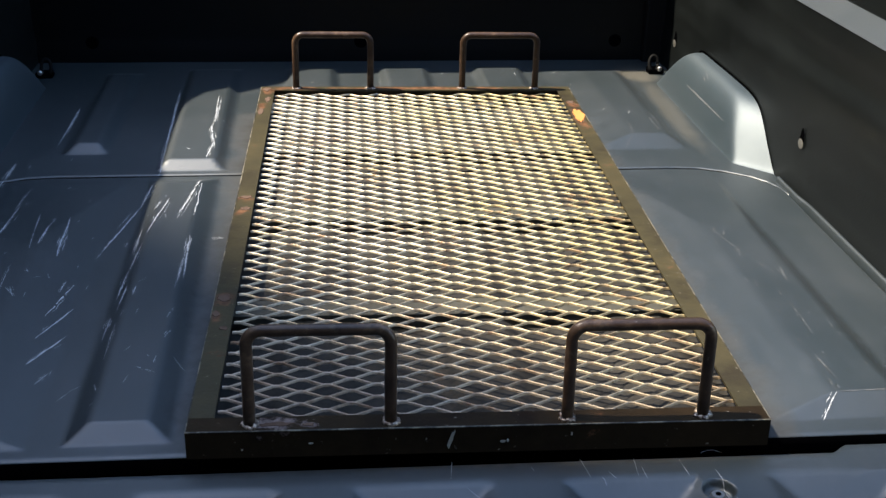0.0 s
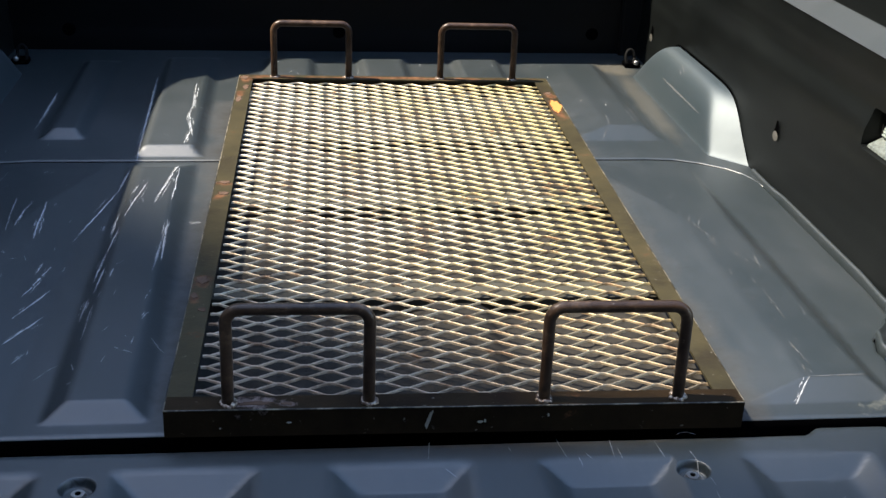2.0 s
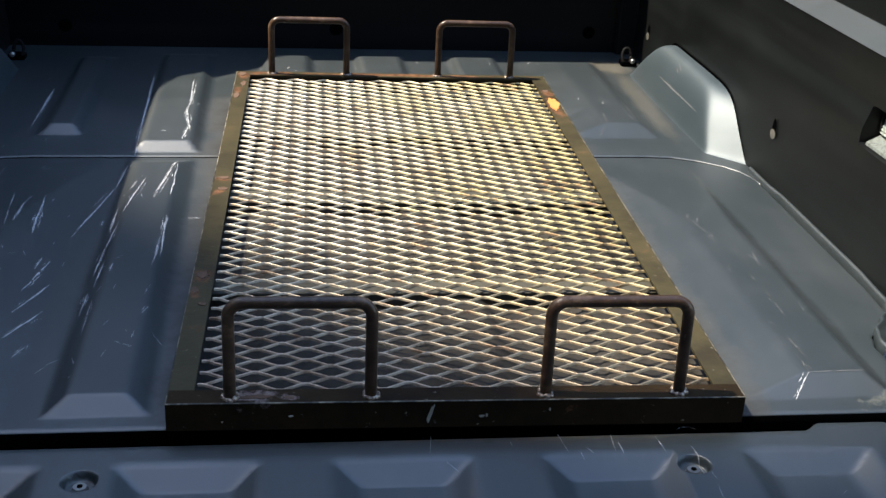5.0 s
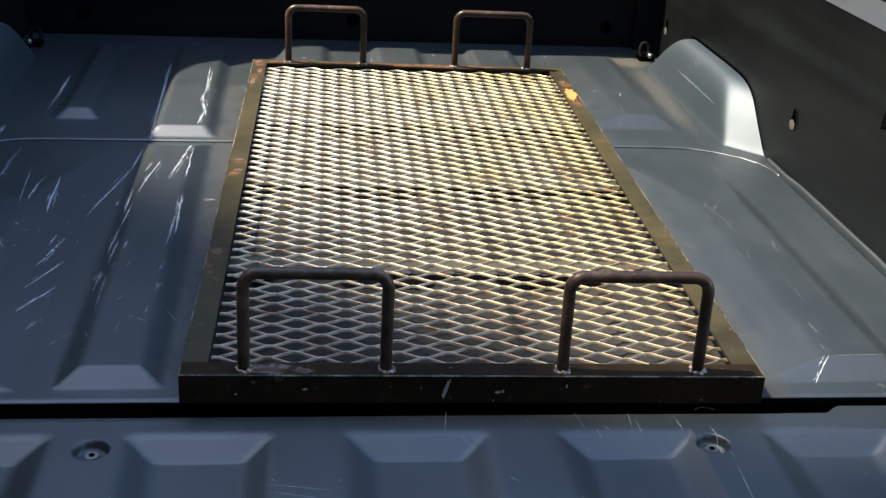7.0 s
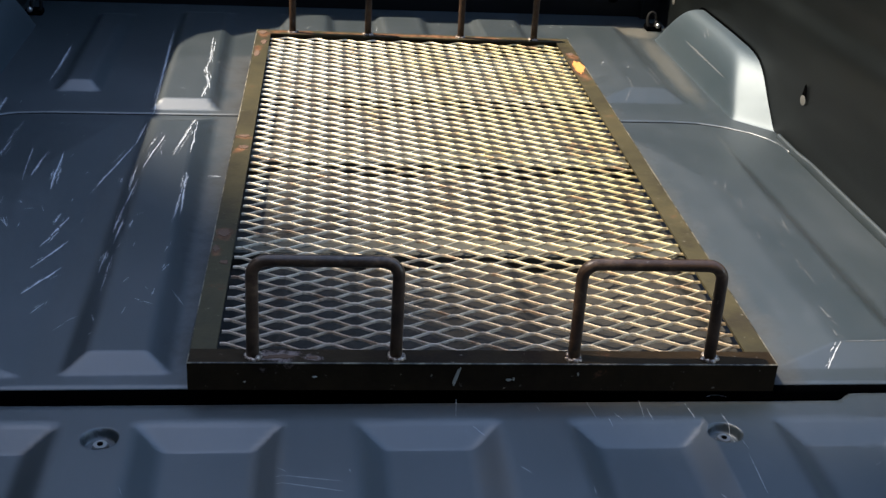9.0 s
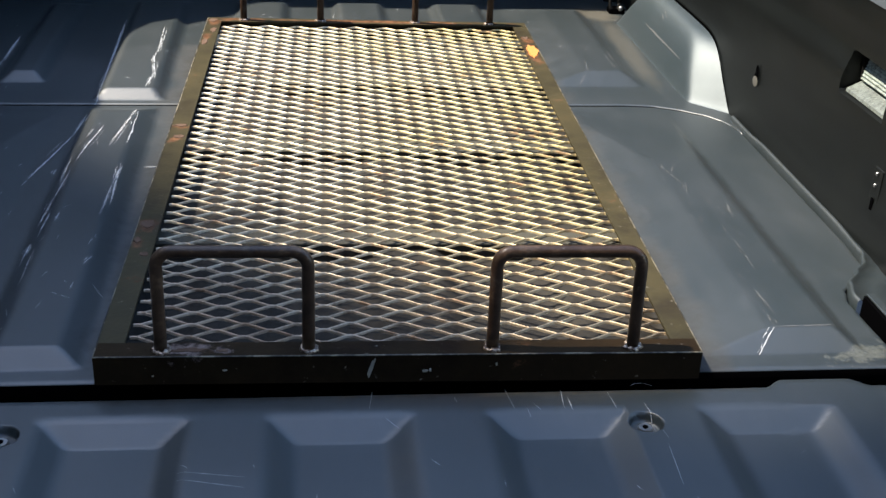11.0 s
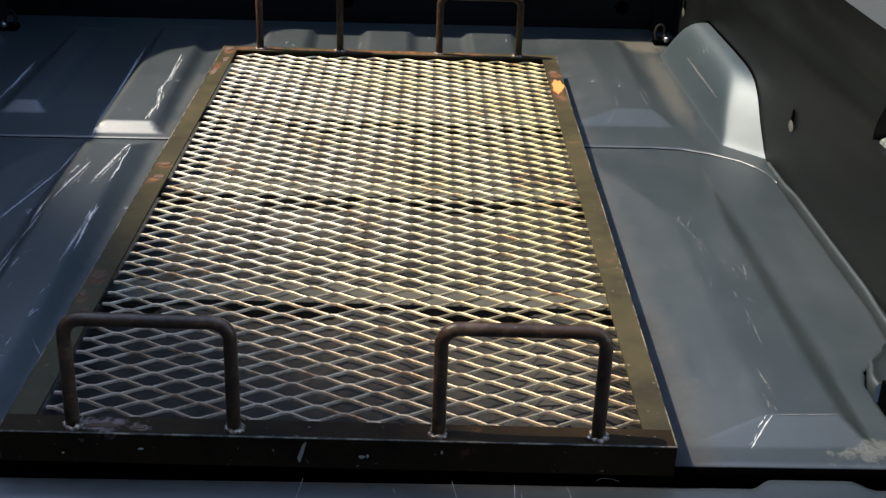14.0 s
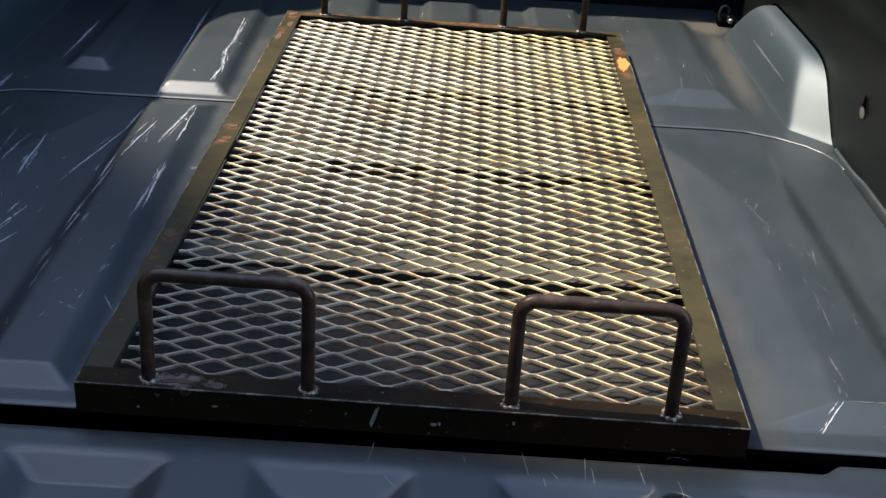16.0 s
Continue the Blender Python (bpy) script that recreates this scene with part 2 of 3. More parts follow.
def link(name, bm, mat, smooth=False):
    me = bpy.data.meshes.new(name)
    bmesh.ops.recalc_face_normals(bm, faces=bm.faces)
    bm.to_mesh(me)
    bm.free()
    me.materials.append(mat)
    if smooth:
        for p in me.polygons:
            p.use_smooth = True
    return new(name, me)


def part(name, bm, mat, parent, label="", smooth=False):
    ob = link(name, bm, mat, smooth)
    ob.parent = parent
    return tagged(ob, label) if label else ob


def thing(name, m, label, category, group="", kind=""):
    ob = new(name)
    ob.matrix_world = m
    return tagged(ob, label, category, group, kind)


def box(lo, hi, bevel=0.0, bm=None):
    bm = bm or bmesh.new()
    lo, hi = Vector(lo), Vector(hi)
    r = bmesh.ops.create_cube(bm, size=1, matrix=Matrix.LocRotScale((lo + hi) / 2, None, hi - lo))
    if bevel:
        es = {e for v in r["verts"] for e in v.link_edges}
        bmesh.ops.bevel(bm, geom=list(es), offset=bevel, segments=2, affect="EDGES", profile=0.5)
    return bm


def prism(profile, axis, a, b, bm=None):
    """A closed profile of two coordinates drawn out from a to b along an axis."""
    bm = bm or bmesh.new()
    put = {"x": lambda p, t: (t, p[0], p[1]), "y": lambda p, t: (p[0], t, p[1]), "z": lambda p, t: (p[0], p[1], t)}[axis]
    va = [bm.verts.new(put(p, a)) for p in profile]
    vb = [bm.verts.new(put(p, b)) for p in profile]
    n = len(profile)
    for i in range(n):
        bm.faces.new((va[i], va[(i + 1) % n], vb[(i + 1) % n], vb[i]))
    bm.faces.new(va[::-1])
    bm.faces.new(vb)
    return bm


def sheet(us, vs, f, bm=None):
    bm = bm or bmesh.new()
    rows = [[bm.verts.new(f(u, v)) for u in us] for v in vs]
    for r0, r1 in zip(rows, rows[1:]):
        for i in range(len(us) - 1):
            bm.faces.new((r0[i], r0[i + 1], r1[i + 1], r1[i]))
    return bm


def tube(points, radius, sides=12, bm=None, wobble=0.0):
    bm = bm or bmesh.new()
    pts = [Vector(p) for p in points]
    rings = []
    ref = Vector((0, 1, 0))
    for i, p in enumerate(pts):
        d = (pts[min(i + 1, len(pts) - 1)] - pts[max(i - 1, 0)]).normalized()
        if abs(d.dot(ref)) > 0.95:
            ref = Vector((0, 0, 1))
        s = d.cross(ref).normalized()
        w = s.cross(d)
        rr = radius * (1 + wobble * noise.noise(p * 90))
        rings.append([bm.verts.new(p + (s * math.cos(a) + w * math.sin(a)) * rr) for a in [2 * math.pi * k / sides for k in range(sides)]])
    for a, b in zip(rings, rings[1:]):
        for k in range(sides):
            bm.faces.new((a[k], a[(k + 1) % sides], b[(k + 1) % sides], b[k]))
    bm.faces.new(rings[0][::-1])
    bm.faces.new(rings[-1])
    return bm


def ss(t):
    t = min(1.0, max(0.0, t))
    return t * t * (3 - 2 * t)


def steps(a, b, d):
    n = max(1, round((b - a) / d))
    return [a + (b - a) * i / n for i in range(n + 1)]


# ---- truck bed: floor, lid, tailgate, walls (bed frame: x across, y towards the cab) ----
LOW, RISE = -0.014, 0.014
LID_RIBS = [(x, 0.059, 0.856, 0.056, 0.031, 0.025) for x in (-0.105, 0.105, -0.312, 0.312)] + [(x, 0.056, 0.84, 0.060, 0.038, 0.036) for x in (-0.530, 0.530)]
FLOOR_RIBS = [(x, 0.892, 1.53, 0.056, 0.040, 0.025) for x in (-0.100, 0.100, -0.308, 0.308)] + [(-0.497, 0.983, 1.50, 0.038, 0.020, 0.025), (0.526, 0.970, 1.50, 0.062, 0.034, 0.055)]


def ramped(c, r=0.07):
    """A straight ramp from 0 to 1 with short rounded ends."""
    if c <= -r or c >= 1 + r:
        return 0.0 if c < 0.5 else 1.0
    if c < r:
        return (c + r) ** 2 / (4 * r)
    if c > 1 - r:
        return 1 - (1 + r - c) ** 2 / (4 * r)
    return c


def rib_height(ribs, x, y):
    h = 0.0
    for xc, y0, y1, bh, th, lead in ribs:
        d = (x - xc) * (1 if xc > 0 else -1)
        slope = 0.085 if bh in (0.060, 0.062) and d < 0 and y0 < 0.98 else bh - th
        c = min((th + slope - abs(d)) / slope, (y - y0) / lead, (y1 - y) / (0.25 if y1 < 0.85 else 0.05))
        h = max(h, ramped(c) * (0.66 if bh > 0.07 else 1.0))
    return LOW + RISE * h


SEAM = [(0.0, 0.873), (0.53, 0.873), (0.576, 0.868), (0.617, 0.850), (0.655, 0.822), (0.675, 0.795), (0.685, 0.768), (0.690, 0.735), (0.80, 0.70)]
LID_EDGE = [(0.02, 0.626), (0.155, 0.623), (0.175, 0.622), (0.205, 0.630), (0.235, 0.652), (0.262, 0.674), (0.29, 0.683), (0.40, 0.688), (0.90, 0.690)]


def along(table, t):
    for (a, va), (b, vb) in zip(table, table[1:]):
        if t <= b:
            return va + (vb - va) * ss((t - a) / (b - a)) if t > a else va
    return table[-1][1]


def seam(x):
    t = abs(x)
    for (a, va), (b, vb) in zip(SEAM, SEAM[1:]):
        if t <= b:
            return va + (vb - va) * (t - a) / (b - a)
    return SEAM[-1][1]


def lid_point(u, v, drop=0.0):
    yy = 0.026 + v * 0.845
    x = u * along(LID_EDGE, yy)
    front = 0.0300 - 0.0105 * x
    y = front + v * (seam(x) - 0.003 - front)
    return (x, y, rib_height(LID_RIBS, x, y) - drop)


us = [-1.0, -0.9985] + steps(-0.996, -0.95, 0.003) + steps(-0.943, 0.943, 0.0082) + steps(0.95, 0.996, 0.003) + [0.9985, 1.0]
vs = [0.0, 0.0015, 0.005] + steps(0.011, 0.027, 0.004) + steps(0.0295, 0.089, 0.0025) + steps(0.0945, 0.989, 0.0075) + [0.995, 0.9985, 1.0]


def lid_surface(u, v):
    edge = 0.002 * max(0.0, 1 - min((1 - abs(u)) * 0.69, v * 0.85, (1 - v) * 0.85) / 0.004) ** 2
    return lid_point(u, v, edge)


storage_lid = thing("storage_lid", BED, "dark blue-grey scratched composite lid of the in-bed trunk, closed", "trunk lid")
bm = sheet(us, vs, lid_surface)
rim = [e for e in bm.edges if e.is_boundary]
ex = bmesh.ops.extrude_edge_only(bm, edges=rim)
for vtx in [g for g in ex["geom"] if isinstance(g, bmesh.types.BMVert)]:
    vtx.co.z -= 0.018
# skirt faces coloured black for the shade inside the gap round the lid
for f in [g for g in ex["geom"] if isinstance(g, bmesh.types.BMFace)]:
    f.material_index = 1
part("lid_panel", bm, LINER, storage_lid, smooth=True).data.materials.append(VOID)

floor = thing("floor", BED, "dark grey ribbed composite floor of the truck bed", "truck bed floor", kind="structure")
bm = sheet([-0.76, -0.73] + steps(-0.71, -0.65, 0.0025) + steps(-0.645, 0.645, 0.0064) + steps(0.65, 0.71, 0.0025) + [0.73, 0.76], [0.0, 0.003, 0.008] + steps(0.012, 0.088, 0.0035) + steps(0.096, 0.24, 0.005) + steps(0.2485, 1.0, 0.0085),
           lambda u, v: (u, seam(u) + 0.003 + v * (1.60 - seam(u) - 0.003), rib_height(FLOOR_RIBS, u, seam(u) + 0.003 + v * (1.60 - seam(u) - 0.003)) - 0.002 * max(0, 1 - v / 0.006) ** 2))
rim = [e for e in bm.edges if e.is_boundary]
ex = bmesh.ops.extrude_edge_only(bm, edges=rim)
for vtx in [g for g in ex["geom"] if isinstance(g, bmesh.types.BMVert)]:
    vtx.co.z -= 0.03
# the floor's skirt is blackened likewise, for the shade in the seam
for f in [g for g in ex["geom"] if isinstance(g, bmesh.types.BMFace)]:
    f.material_index = 1
part("floor_panel", bm, LINER, floor, smooth=True).data.materials.append(VOID)
part("underbody", box((-0.78, -0.02, -0.32), (0.78, 1.66, -0.25)), VOID, floor, "black underbody beneath the lid gap")

# raised lip that follows the lid's long edges
for side in (-1, 1):
    bm = bmesh.new()
    ys = steps(0.160, 0.80, 0.006)
    prof = [(0.006, -0.05), (0.006, -0.010), (0.0080, -0.006), (0.0112, -0.006), (0.0135, -0.010), (0.04, -0.014), (0.09, -0.014), (0.09, -0.05)]
    rows = []
    for y in ys:
        near = 0.0045 * ss((y - 0.66) / 0.06)
        rows.append([bm.verts.new((side * (along(LID_EDGE, y) + px - near), y, pz)) for px, pz in prof])
    for r0, r1 in zip(rows, rows[1:]):
        for i in range(len(prof) - 1):
            bm.faces.new((r0[i], r0[i + 1], r1[i + 1], r1[i]))
    part("edge_lip", bm, LINER, floor, smooth=True)
    # rail beside the lid's rear corner
    part("corner_rail", box((min(side * 0.633, side * 0.646), 0.012, -0.05), (max(side * 0.633, side * 0.646), 0.158, 0.0005), 0.001), VOID, floor)
    part("rail_strip", box((min(side * 0.636, side * 0.647), 0.012, 0.001), (max(side * 0.636, side * 0.647), 0.158, 0.0035), 0.0008), LINER, floor)
    part("corner_shelf", box((min(side * 0.650, side * 0.74), 0.012, -0.12), (max(side * 0.650, side * 0.74), 0.205, -0.075), 0.002), VOID, floor)

# tailgate, lying open
POCKETS = [-0.423, -0.208, 0.007, 0.222, 0.437]
BOLTS = [(-0.309, -0.069), (0.307, -0.069)]


def gate_height(x, y):
    z = -0.010
    for xc in POCKETS:
        c = min((0.071 - abs(x - xc)) / 0.028, (-0.046 - y) / 0.026, (y + 0.50) / 0.046)
        z = min(z, -0.010 - 0.016 * ramped(c))
    for bx, by in BOLTS:
        r = math.hypot((x - bx) / 0.0175, (y - by) / 0.0175)
        z = min(z, -0.010 - 0.011 * ss((1.0 - r) / 0.15))
    return z


def gate_edge(x):
    return -0.009 + 0.014 * ss((0.058 - abs(abs(x) - 0.508)) / 0.022)


tailgate = thing("tailgate", BED @ pose(0, 0.0035, 0, 0, 0, -0.8), "open blue-grey composite tailgate with recessed grooves", "tailgate")
xs = sorted(set(steps(-0.70, 0.70, 0.0064) + [bx + d for bx, _ in BOLTS for d in steps(-0.021, 0.021, 0.0014)]))
ts = sorted(set([0.0, 0.002, 0.006] + steps(0.012, 0.56, 0.0075) + steps(0.04, 0.09, 0.0014)))
bm = sheet(xs, ts, lambda x, t: (x, gate_edge(x) - t, gate_height(x, gate_edge(x) - t) - 0.003 * max(0, 1 - t / 0.006) ** 2))
rim = [e for e in bm.edges if e.is_boundary]
ex = bmesh.ops.extrude_edge_only(bm, edges=rim)
for vtx in [g for g in ex["geom"] if isinstance(g, bmesh.types.BMVert)]:
    vtx.co.z -= 0.03
part("inner_panel", bm, LINER, tailgate, smooth=True)
part("gate_shell", box((-0.70, -0.57, -0.075), (0.70, -0.012, -0.041), 0.006), VOID, tailgate)
for bx, by in BOLTS:
    bm = bmesh.new()
    bmesh.ops.create_cone(bm, cap_ends=True, segments=28, radius1=0.0084, radius2=0.0066, depth=0.004, matrix=Matrix.Translation((bx, by, -0.0185)))
    screw = part("bolt", bm, BRIGHT, tailgate, "bright steel button-head bolt in a recess")
    bm = bmesh.new()
    bmesh.ops.create_cone(bm, cap_ends=True, segments=6, radius1=0.003, radius2=0.003, depth=0.0015, matrix=Matrix.Translation((bx, by, -0.0164)))
    part("socket", bm, VOID, screw)


def wall_profile(z, y=0.8):
    """How far the side wall's face stands out from its base line at a height."""
    x = 0.004 * ss((z - 0.02) / 0.06)
    x += 0.011 * ss((z - 0.168) / 0.045) - 0.004 * ss((z - 0.225) / 0.03)
    x += 0.031 * min(1.0, max(0.0, (z - 0.284) / 0.025))
    return x


WALL_TOP = 0.43


def side_wall(name, s):
    ob = thing(name, BED, "moulded composite side wall of the truck bed, dimness in its colour", "truck bed wall", kind="structure")
    ys = sorted(set(steps(-0.0, 1.66, 0.03) + [0.330, 0.334, 0.460, 0.464, 0.21, 0.206, 0.05]))
    zs = sorted(set(steps(-0.05, 0.385, 0.011) + [0.152, 0.156, 0.208, 0.212, 0.282, 0.284, 0.286, 0.307, 0.309, 0.311]))

    def f(y, z):
        x = 0.700 + wall_profile(z, y)
        if 0.332 < y < 0.462 and 0.154 < z < 0.210:
            x += 0.034
        if y < 0.208:
            x += 0.03 * ss((0.15 - z) / 0.02)
        return (s * x, y, z)
    bm = sheet(ys, zs, f)
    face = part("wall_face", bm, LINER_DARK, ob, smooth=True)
    for poly in face.data.polygons:
        c = poly.center
        poly.use_smooth = not (c.y < 0.225 or (0.31 < c.y < 0.48 and 0.143 < c.z < 0.223))
    # paler strip laid on the chamfer to carry the light on its upward face
    part("wall_ledge", prism([(s * 0.7095, 0.2835), (s * 0.7405, 0.3085), (s * 0.7450, 0.3085), (s * 0.7140, 0.2835)], "y", 0.0, 1.60), LINER, ob, "ledge along the wall, paler for the light it catches")
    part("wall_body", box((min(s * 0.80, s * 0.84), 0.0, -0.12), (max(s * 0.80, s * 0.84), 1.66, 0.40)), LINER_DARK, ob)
    # west rail, unseen, is raised and moved in to place its shadow edge
    inner, top = (0.738, WALL_TOP) if s > 0 else (0.700, 0.590)
    part("rail_cap", prism([(s * inner, 0.385), (s * (inner - 0.003), 0.392), (s * inner, top), (s * (inner + 0.007), top + 0.006), (s * 0.85, top), (s * 0.85, 0.385)], "y", 0.0, 1.66), RUBBER, ob, "black rubber rail cap")
    return ob


wall_east = side_wall("wall_east", 1)
wall_west = side_wall("wall_west", -1)
# unseen sloping buttress from the cab down to the rail, shaped to bend the shadow edge
part("shadow_buttress", prism([(1.10, 0.585), (1.274, 0.601), (1.34, 0.635), (1.39, 0.672), (1.449, 0.784), (1.53, 0.92), (1.66, 1.14), (1.66, 0.585)], "x", -0.80, -0.702), LINER_DARK, wall_west)

wall_north = thing("wall_north", BED, "composite headboard panel against the cab, shade put into its colour", "truck bed wall", kind="structure")


def head_face(x, z):
    y = 1.594 + 0.004 * ss((z - 0.01) / 0.03)
    y += 0.010 * ss((z - 0.140) / 0.035) * ss((0.50 - abs(x)) / 0.05)
    return (x, y, z)


# height and cap lip exaggerated out of view so the shadow reaches the rib ends
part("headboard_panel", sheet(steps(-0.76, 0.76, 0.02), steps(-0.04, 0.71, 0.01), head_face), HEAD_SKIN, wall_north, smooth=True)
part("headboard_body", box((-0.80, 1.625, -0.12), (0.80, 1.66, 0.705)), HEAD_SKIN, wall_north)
part("headboard_cap", box((-0.80, 1.578, 0.705), (0.80, 1.665, 0.725), 0.004), RUBBER, wall_north)
part("corner_post", box((0.66, 1.574, -0.02), (0.72, 1.60, 0.43), 0.006), RUBBER, wall_north)

# wheel arches
ARCH = [(0.80, 0.06), (0.835, 0.066), (0.875, 0.074), (0.915, 0.082), (0.96, 0.090), (1.01, 0.097), (1.10, 0.100), (1.25, 0.098), (1.34, 0.097), (1.56, 0.095)]


def arch_top(y):
    for (a, va), (b, vb) in zip(ARCH, ARCH[1:]):
        if y <= b:
            return va + (vb - va) * (y - a) / (b - a)
    return 0.0


def arch_z(x, y):
    """Arch skin: steep inner side, sloping front, rounded shoulders and a soft fillet at its foot."""
    d1 = x - 0.643
    d2 = ((x - 0.648) * 0.061 + (y - 0.886) * 0.057) / 0.0835
    side = 0.112 * (1 - (1 - min(1.0, max(0.0, d1 / 0.056))) ** 3.0) - 0.008
    low = [side, 1.35 * d2 - 2.4 * d2 * max(0.0, d2) - 0.002, arch_top(y) + 0.016, 1.405 - y]
    k, k2 = 0.010, 0.0045
    z = -k * math.log(sum(math.exp(-v / k) for v in low))
    return k2 * math.log(1 + math.exp(min(60.0, z / k2))) - 0.0028 + LOW


def wheel_arch(s):
    ob = thing("wheel_arch", BED, "rounded grey composite wheel arch bulge along the bed wall", "wheel arch", "wheel arches", "structure")
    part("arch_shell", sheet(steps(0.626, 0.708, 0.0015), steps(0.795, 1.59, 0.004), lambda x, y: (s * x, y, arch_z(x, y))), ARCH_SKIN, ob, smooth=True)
    ys = steps(0.84, 1.40, 0.006)
    gap = sheet(ys, (0.0, 0.0030, 0.0050), lambda y, h: (s * (0.700 + wall_profile(max(0.0, arch_z(0.7035, y)), y) - 0.0012), y, arch_z(0.7035, y) + h))
    part("arch_gap", gap, VOID, ob, "black gap between arch and wall")
    return ob


arch_east = wheel_arch(1)
wheel_arch(-1)

# ---- cargo rack ----
RW, RL, RH = 0.305, 1.235, 0.032
rack = thing("cargo_rack", Matrix.Identity(4), "rusty steel cargo rack with mesh deck and four loop handles", "cargo rack")
T = 0.0035


def angle_x(y_out, y_in, z1, z0):
    """Angle iron across: upright leg at y_out, flat leg to y_in."""
    s = 1 if y_in > y_out else -1
    return [(y_out, z0), (y_out, z1 - 0.001), (y_out + s * 0.001, z1), (y_in, z1), (y_in, z1 - T), (y_out + s * T, z1 - T), (y_out + s * T, z0)]


part("front_rail", prism(angle_x(0.0, 0.027, RH, 0.0), "x", -RW, RW), PAINT_SHADED, rack, "angle iron with chipped edges, shade darkened into its paint")
part("back_rail", prism(angle_x(RL, RL - 0.027, RH, 0.0), "x", -RW, RW), PAINT, rack)
for s in (-1, 1):
    prof = [(s * (RW - a), z) for a, z in ((0.0, 0.0), (0.0, RH - 0.001), (0.001, RH - 0.0002), (0.027, RH - 0.0002), (0.027, RH - T), (T, RH - T), (T, 0.0))]
    part("side_rail", prism(prof, "y", 0.0272, RL - 0.0272), PAINT, rack)
m, nt, b = material("worn_edge", (0.1, 0.09, 0.07), 0.5, 0.0, 0.3)
ecol = ramp(nt, grain(nt, coords(nt), 38, 6, 0.75), [(0.46, (0.016, 0.014, 0.010)), (0.62, (0.16, 0.14, 0.10))])
nt.links.new(ecol, b.inputs["Base Color"])
part("worn_edge", prism([(-0.0003, RH - 0.0011), (-0.0003, RH - 0.0002), (0.0005, RH + 0.0003), (0.0011, RH + 0.0002), (0.0008, RH - 0.0011)], "x", -RW, RW), m, rack, "edge worn to pale metal")
for s in (-1, 1):
    part("worn_edge", prism([(s * (RW + 0.0003), RH - 0.0011), (s * (RW + 0.0003), RH - 0.0002), (s * (RW - 0.0005), RH + 0.0003), (s * (RW - 0.0011), RH + 0.0002), (s * (RW - 0.0008), RH - 0.0011)], "y", 0.002, RL - 0.002), m, rack, "edge worn to pale metal")
for y in (0.300, 0.607, 0.914):
    part("cross_bar", prism([(y, -0.002), (y, 0.0075), (y + 0.001, 0.0085), (y + 0.03, 0.0145), (y + 0.03, 0.0115), (y + 0.003, 0.0055), (y + 0.003, -0.002)], "x", -RW + 0.004, RW - 0.004), CROSS, rack)

# expanded metal: zigzag strands that meet at the bonds
LWD, SWD = 0.0550, 0.0254
MESH_X, MESH_Y = 0.0020, 0.0003


def strand(k, vlist, flist):
    """One strand: arms between the bonds, each section a leaning strap with a worn top edge."""
    half = LWD / 2
    stations = []
    i0 = math.floor(-0.30 / half)
    for i in range(i0, i0 + 26):
        up = (i + k) % 2
        for d, s in ((-0.0036, 0.05), (-0.0012, 0.0), (0.0012, 0.0), (0.0036, 0.05), (half / 2, 0.5)):
            x = i * half + MESH_X + d
            if -0.2835 <= x <= 0.2835:
                stations.append((x, abs(up - s)))
    first = len(vlist)
    for x, up in stations:
        y = MESH_Y + k * SWD / 2 + 0.0005 + up * (SWD / 2 - 0.0010) + 0.0006 * noise.noise((x * 30, k * 3.7, 0))
        z = 0.0237 + up * 0.0011 + 0.0008 * noise.noise((x * 12, y * 12, 5))
        for dy, dz in ((-0.0018, -0.0015), (-0.0007, 0.0006), (0.0003, 0.0013), (0.0010, 0.0010), (0.0003, -0.0016)):
            vlist.append((x, y + dy, z + dz))
    m = len(stations)
    for j in range(m - 1):
        a, b = first + 5 * j, first + 5 * j + 5
        for q in range(5):
            flist.append((a + q, a + (q + 1) % 5, b + (q + 1) % 5, b + q))
    flist.append(tuple(first + q for q in range(5)))
    e = first + 5 * (m - 1)
    flist.append(tuple(e + 4 - q for q in range(5)))


vl, fl = [], []
k = 1
while MESH_Y + (k + 1) * SWD / 2 < RL - 0.016:
    strand(k, vl, fl)
    k += 1
me = bpy.data.meshes.new("deck_mesh")
me.from_pydata(vl, [], fl)
me.materials.append(STEEL)
deck = new("deck_mesh", me)
deck.parent = rack
tagged(deck, "worn silver and yellowed expanded-metal deck")


def flake(cx, cy, rx, ry, z, seed, thick=0.0008, jag=0.3):
    """A ragged low patch with a broken outline."""
    bm = bmesh.new()
    n = 54
    top, low = [], []
    for i in range(n):
        a = 2 * math.pi * i / n
        r = 0.8 + 0.35 * noise.noise((math.cos(a) * 1.6 + seed, math.sin(a) * 1.6, seed * 2.1)) + jag * noise.noise((math.cos(a) * 5 + seed, math.sin(a) * 5, seed * 3.1))
        x, y = cx + rx * r * math.cos(a), cy + ry * r * math.sin(a)
        low.append(bm.verts.new((x, y, z - 0.0004)))
        top.append(bm.verts.new((cx + (x - cx) * 0.93, cy + (y - cy) * 0.93, z + thick)))
    for i in range(n):
        bm.faces.new((low[i], low[(i + 1) % n], top[(i + 1) % n], top[i]))
    bm.faces.new(top)
    return bm


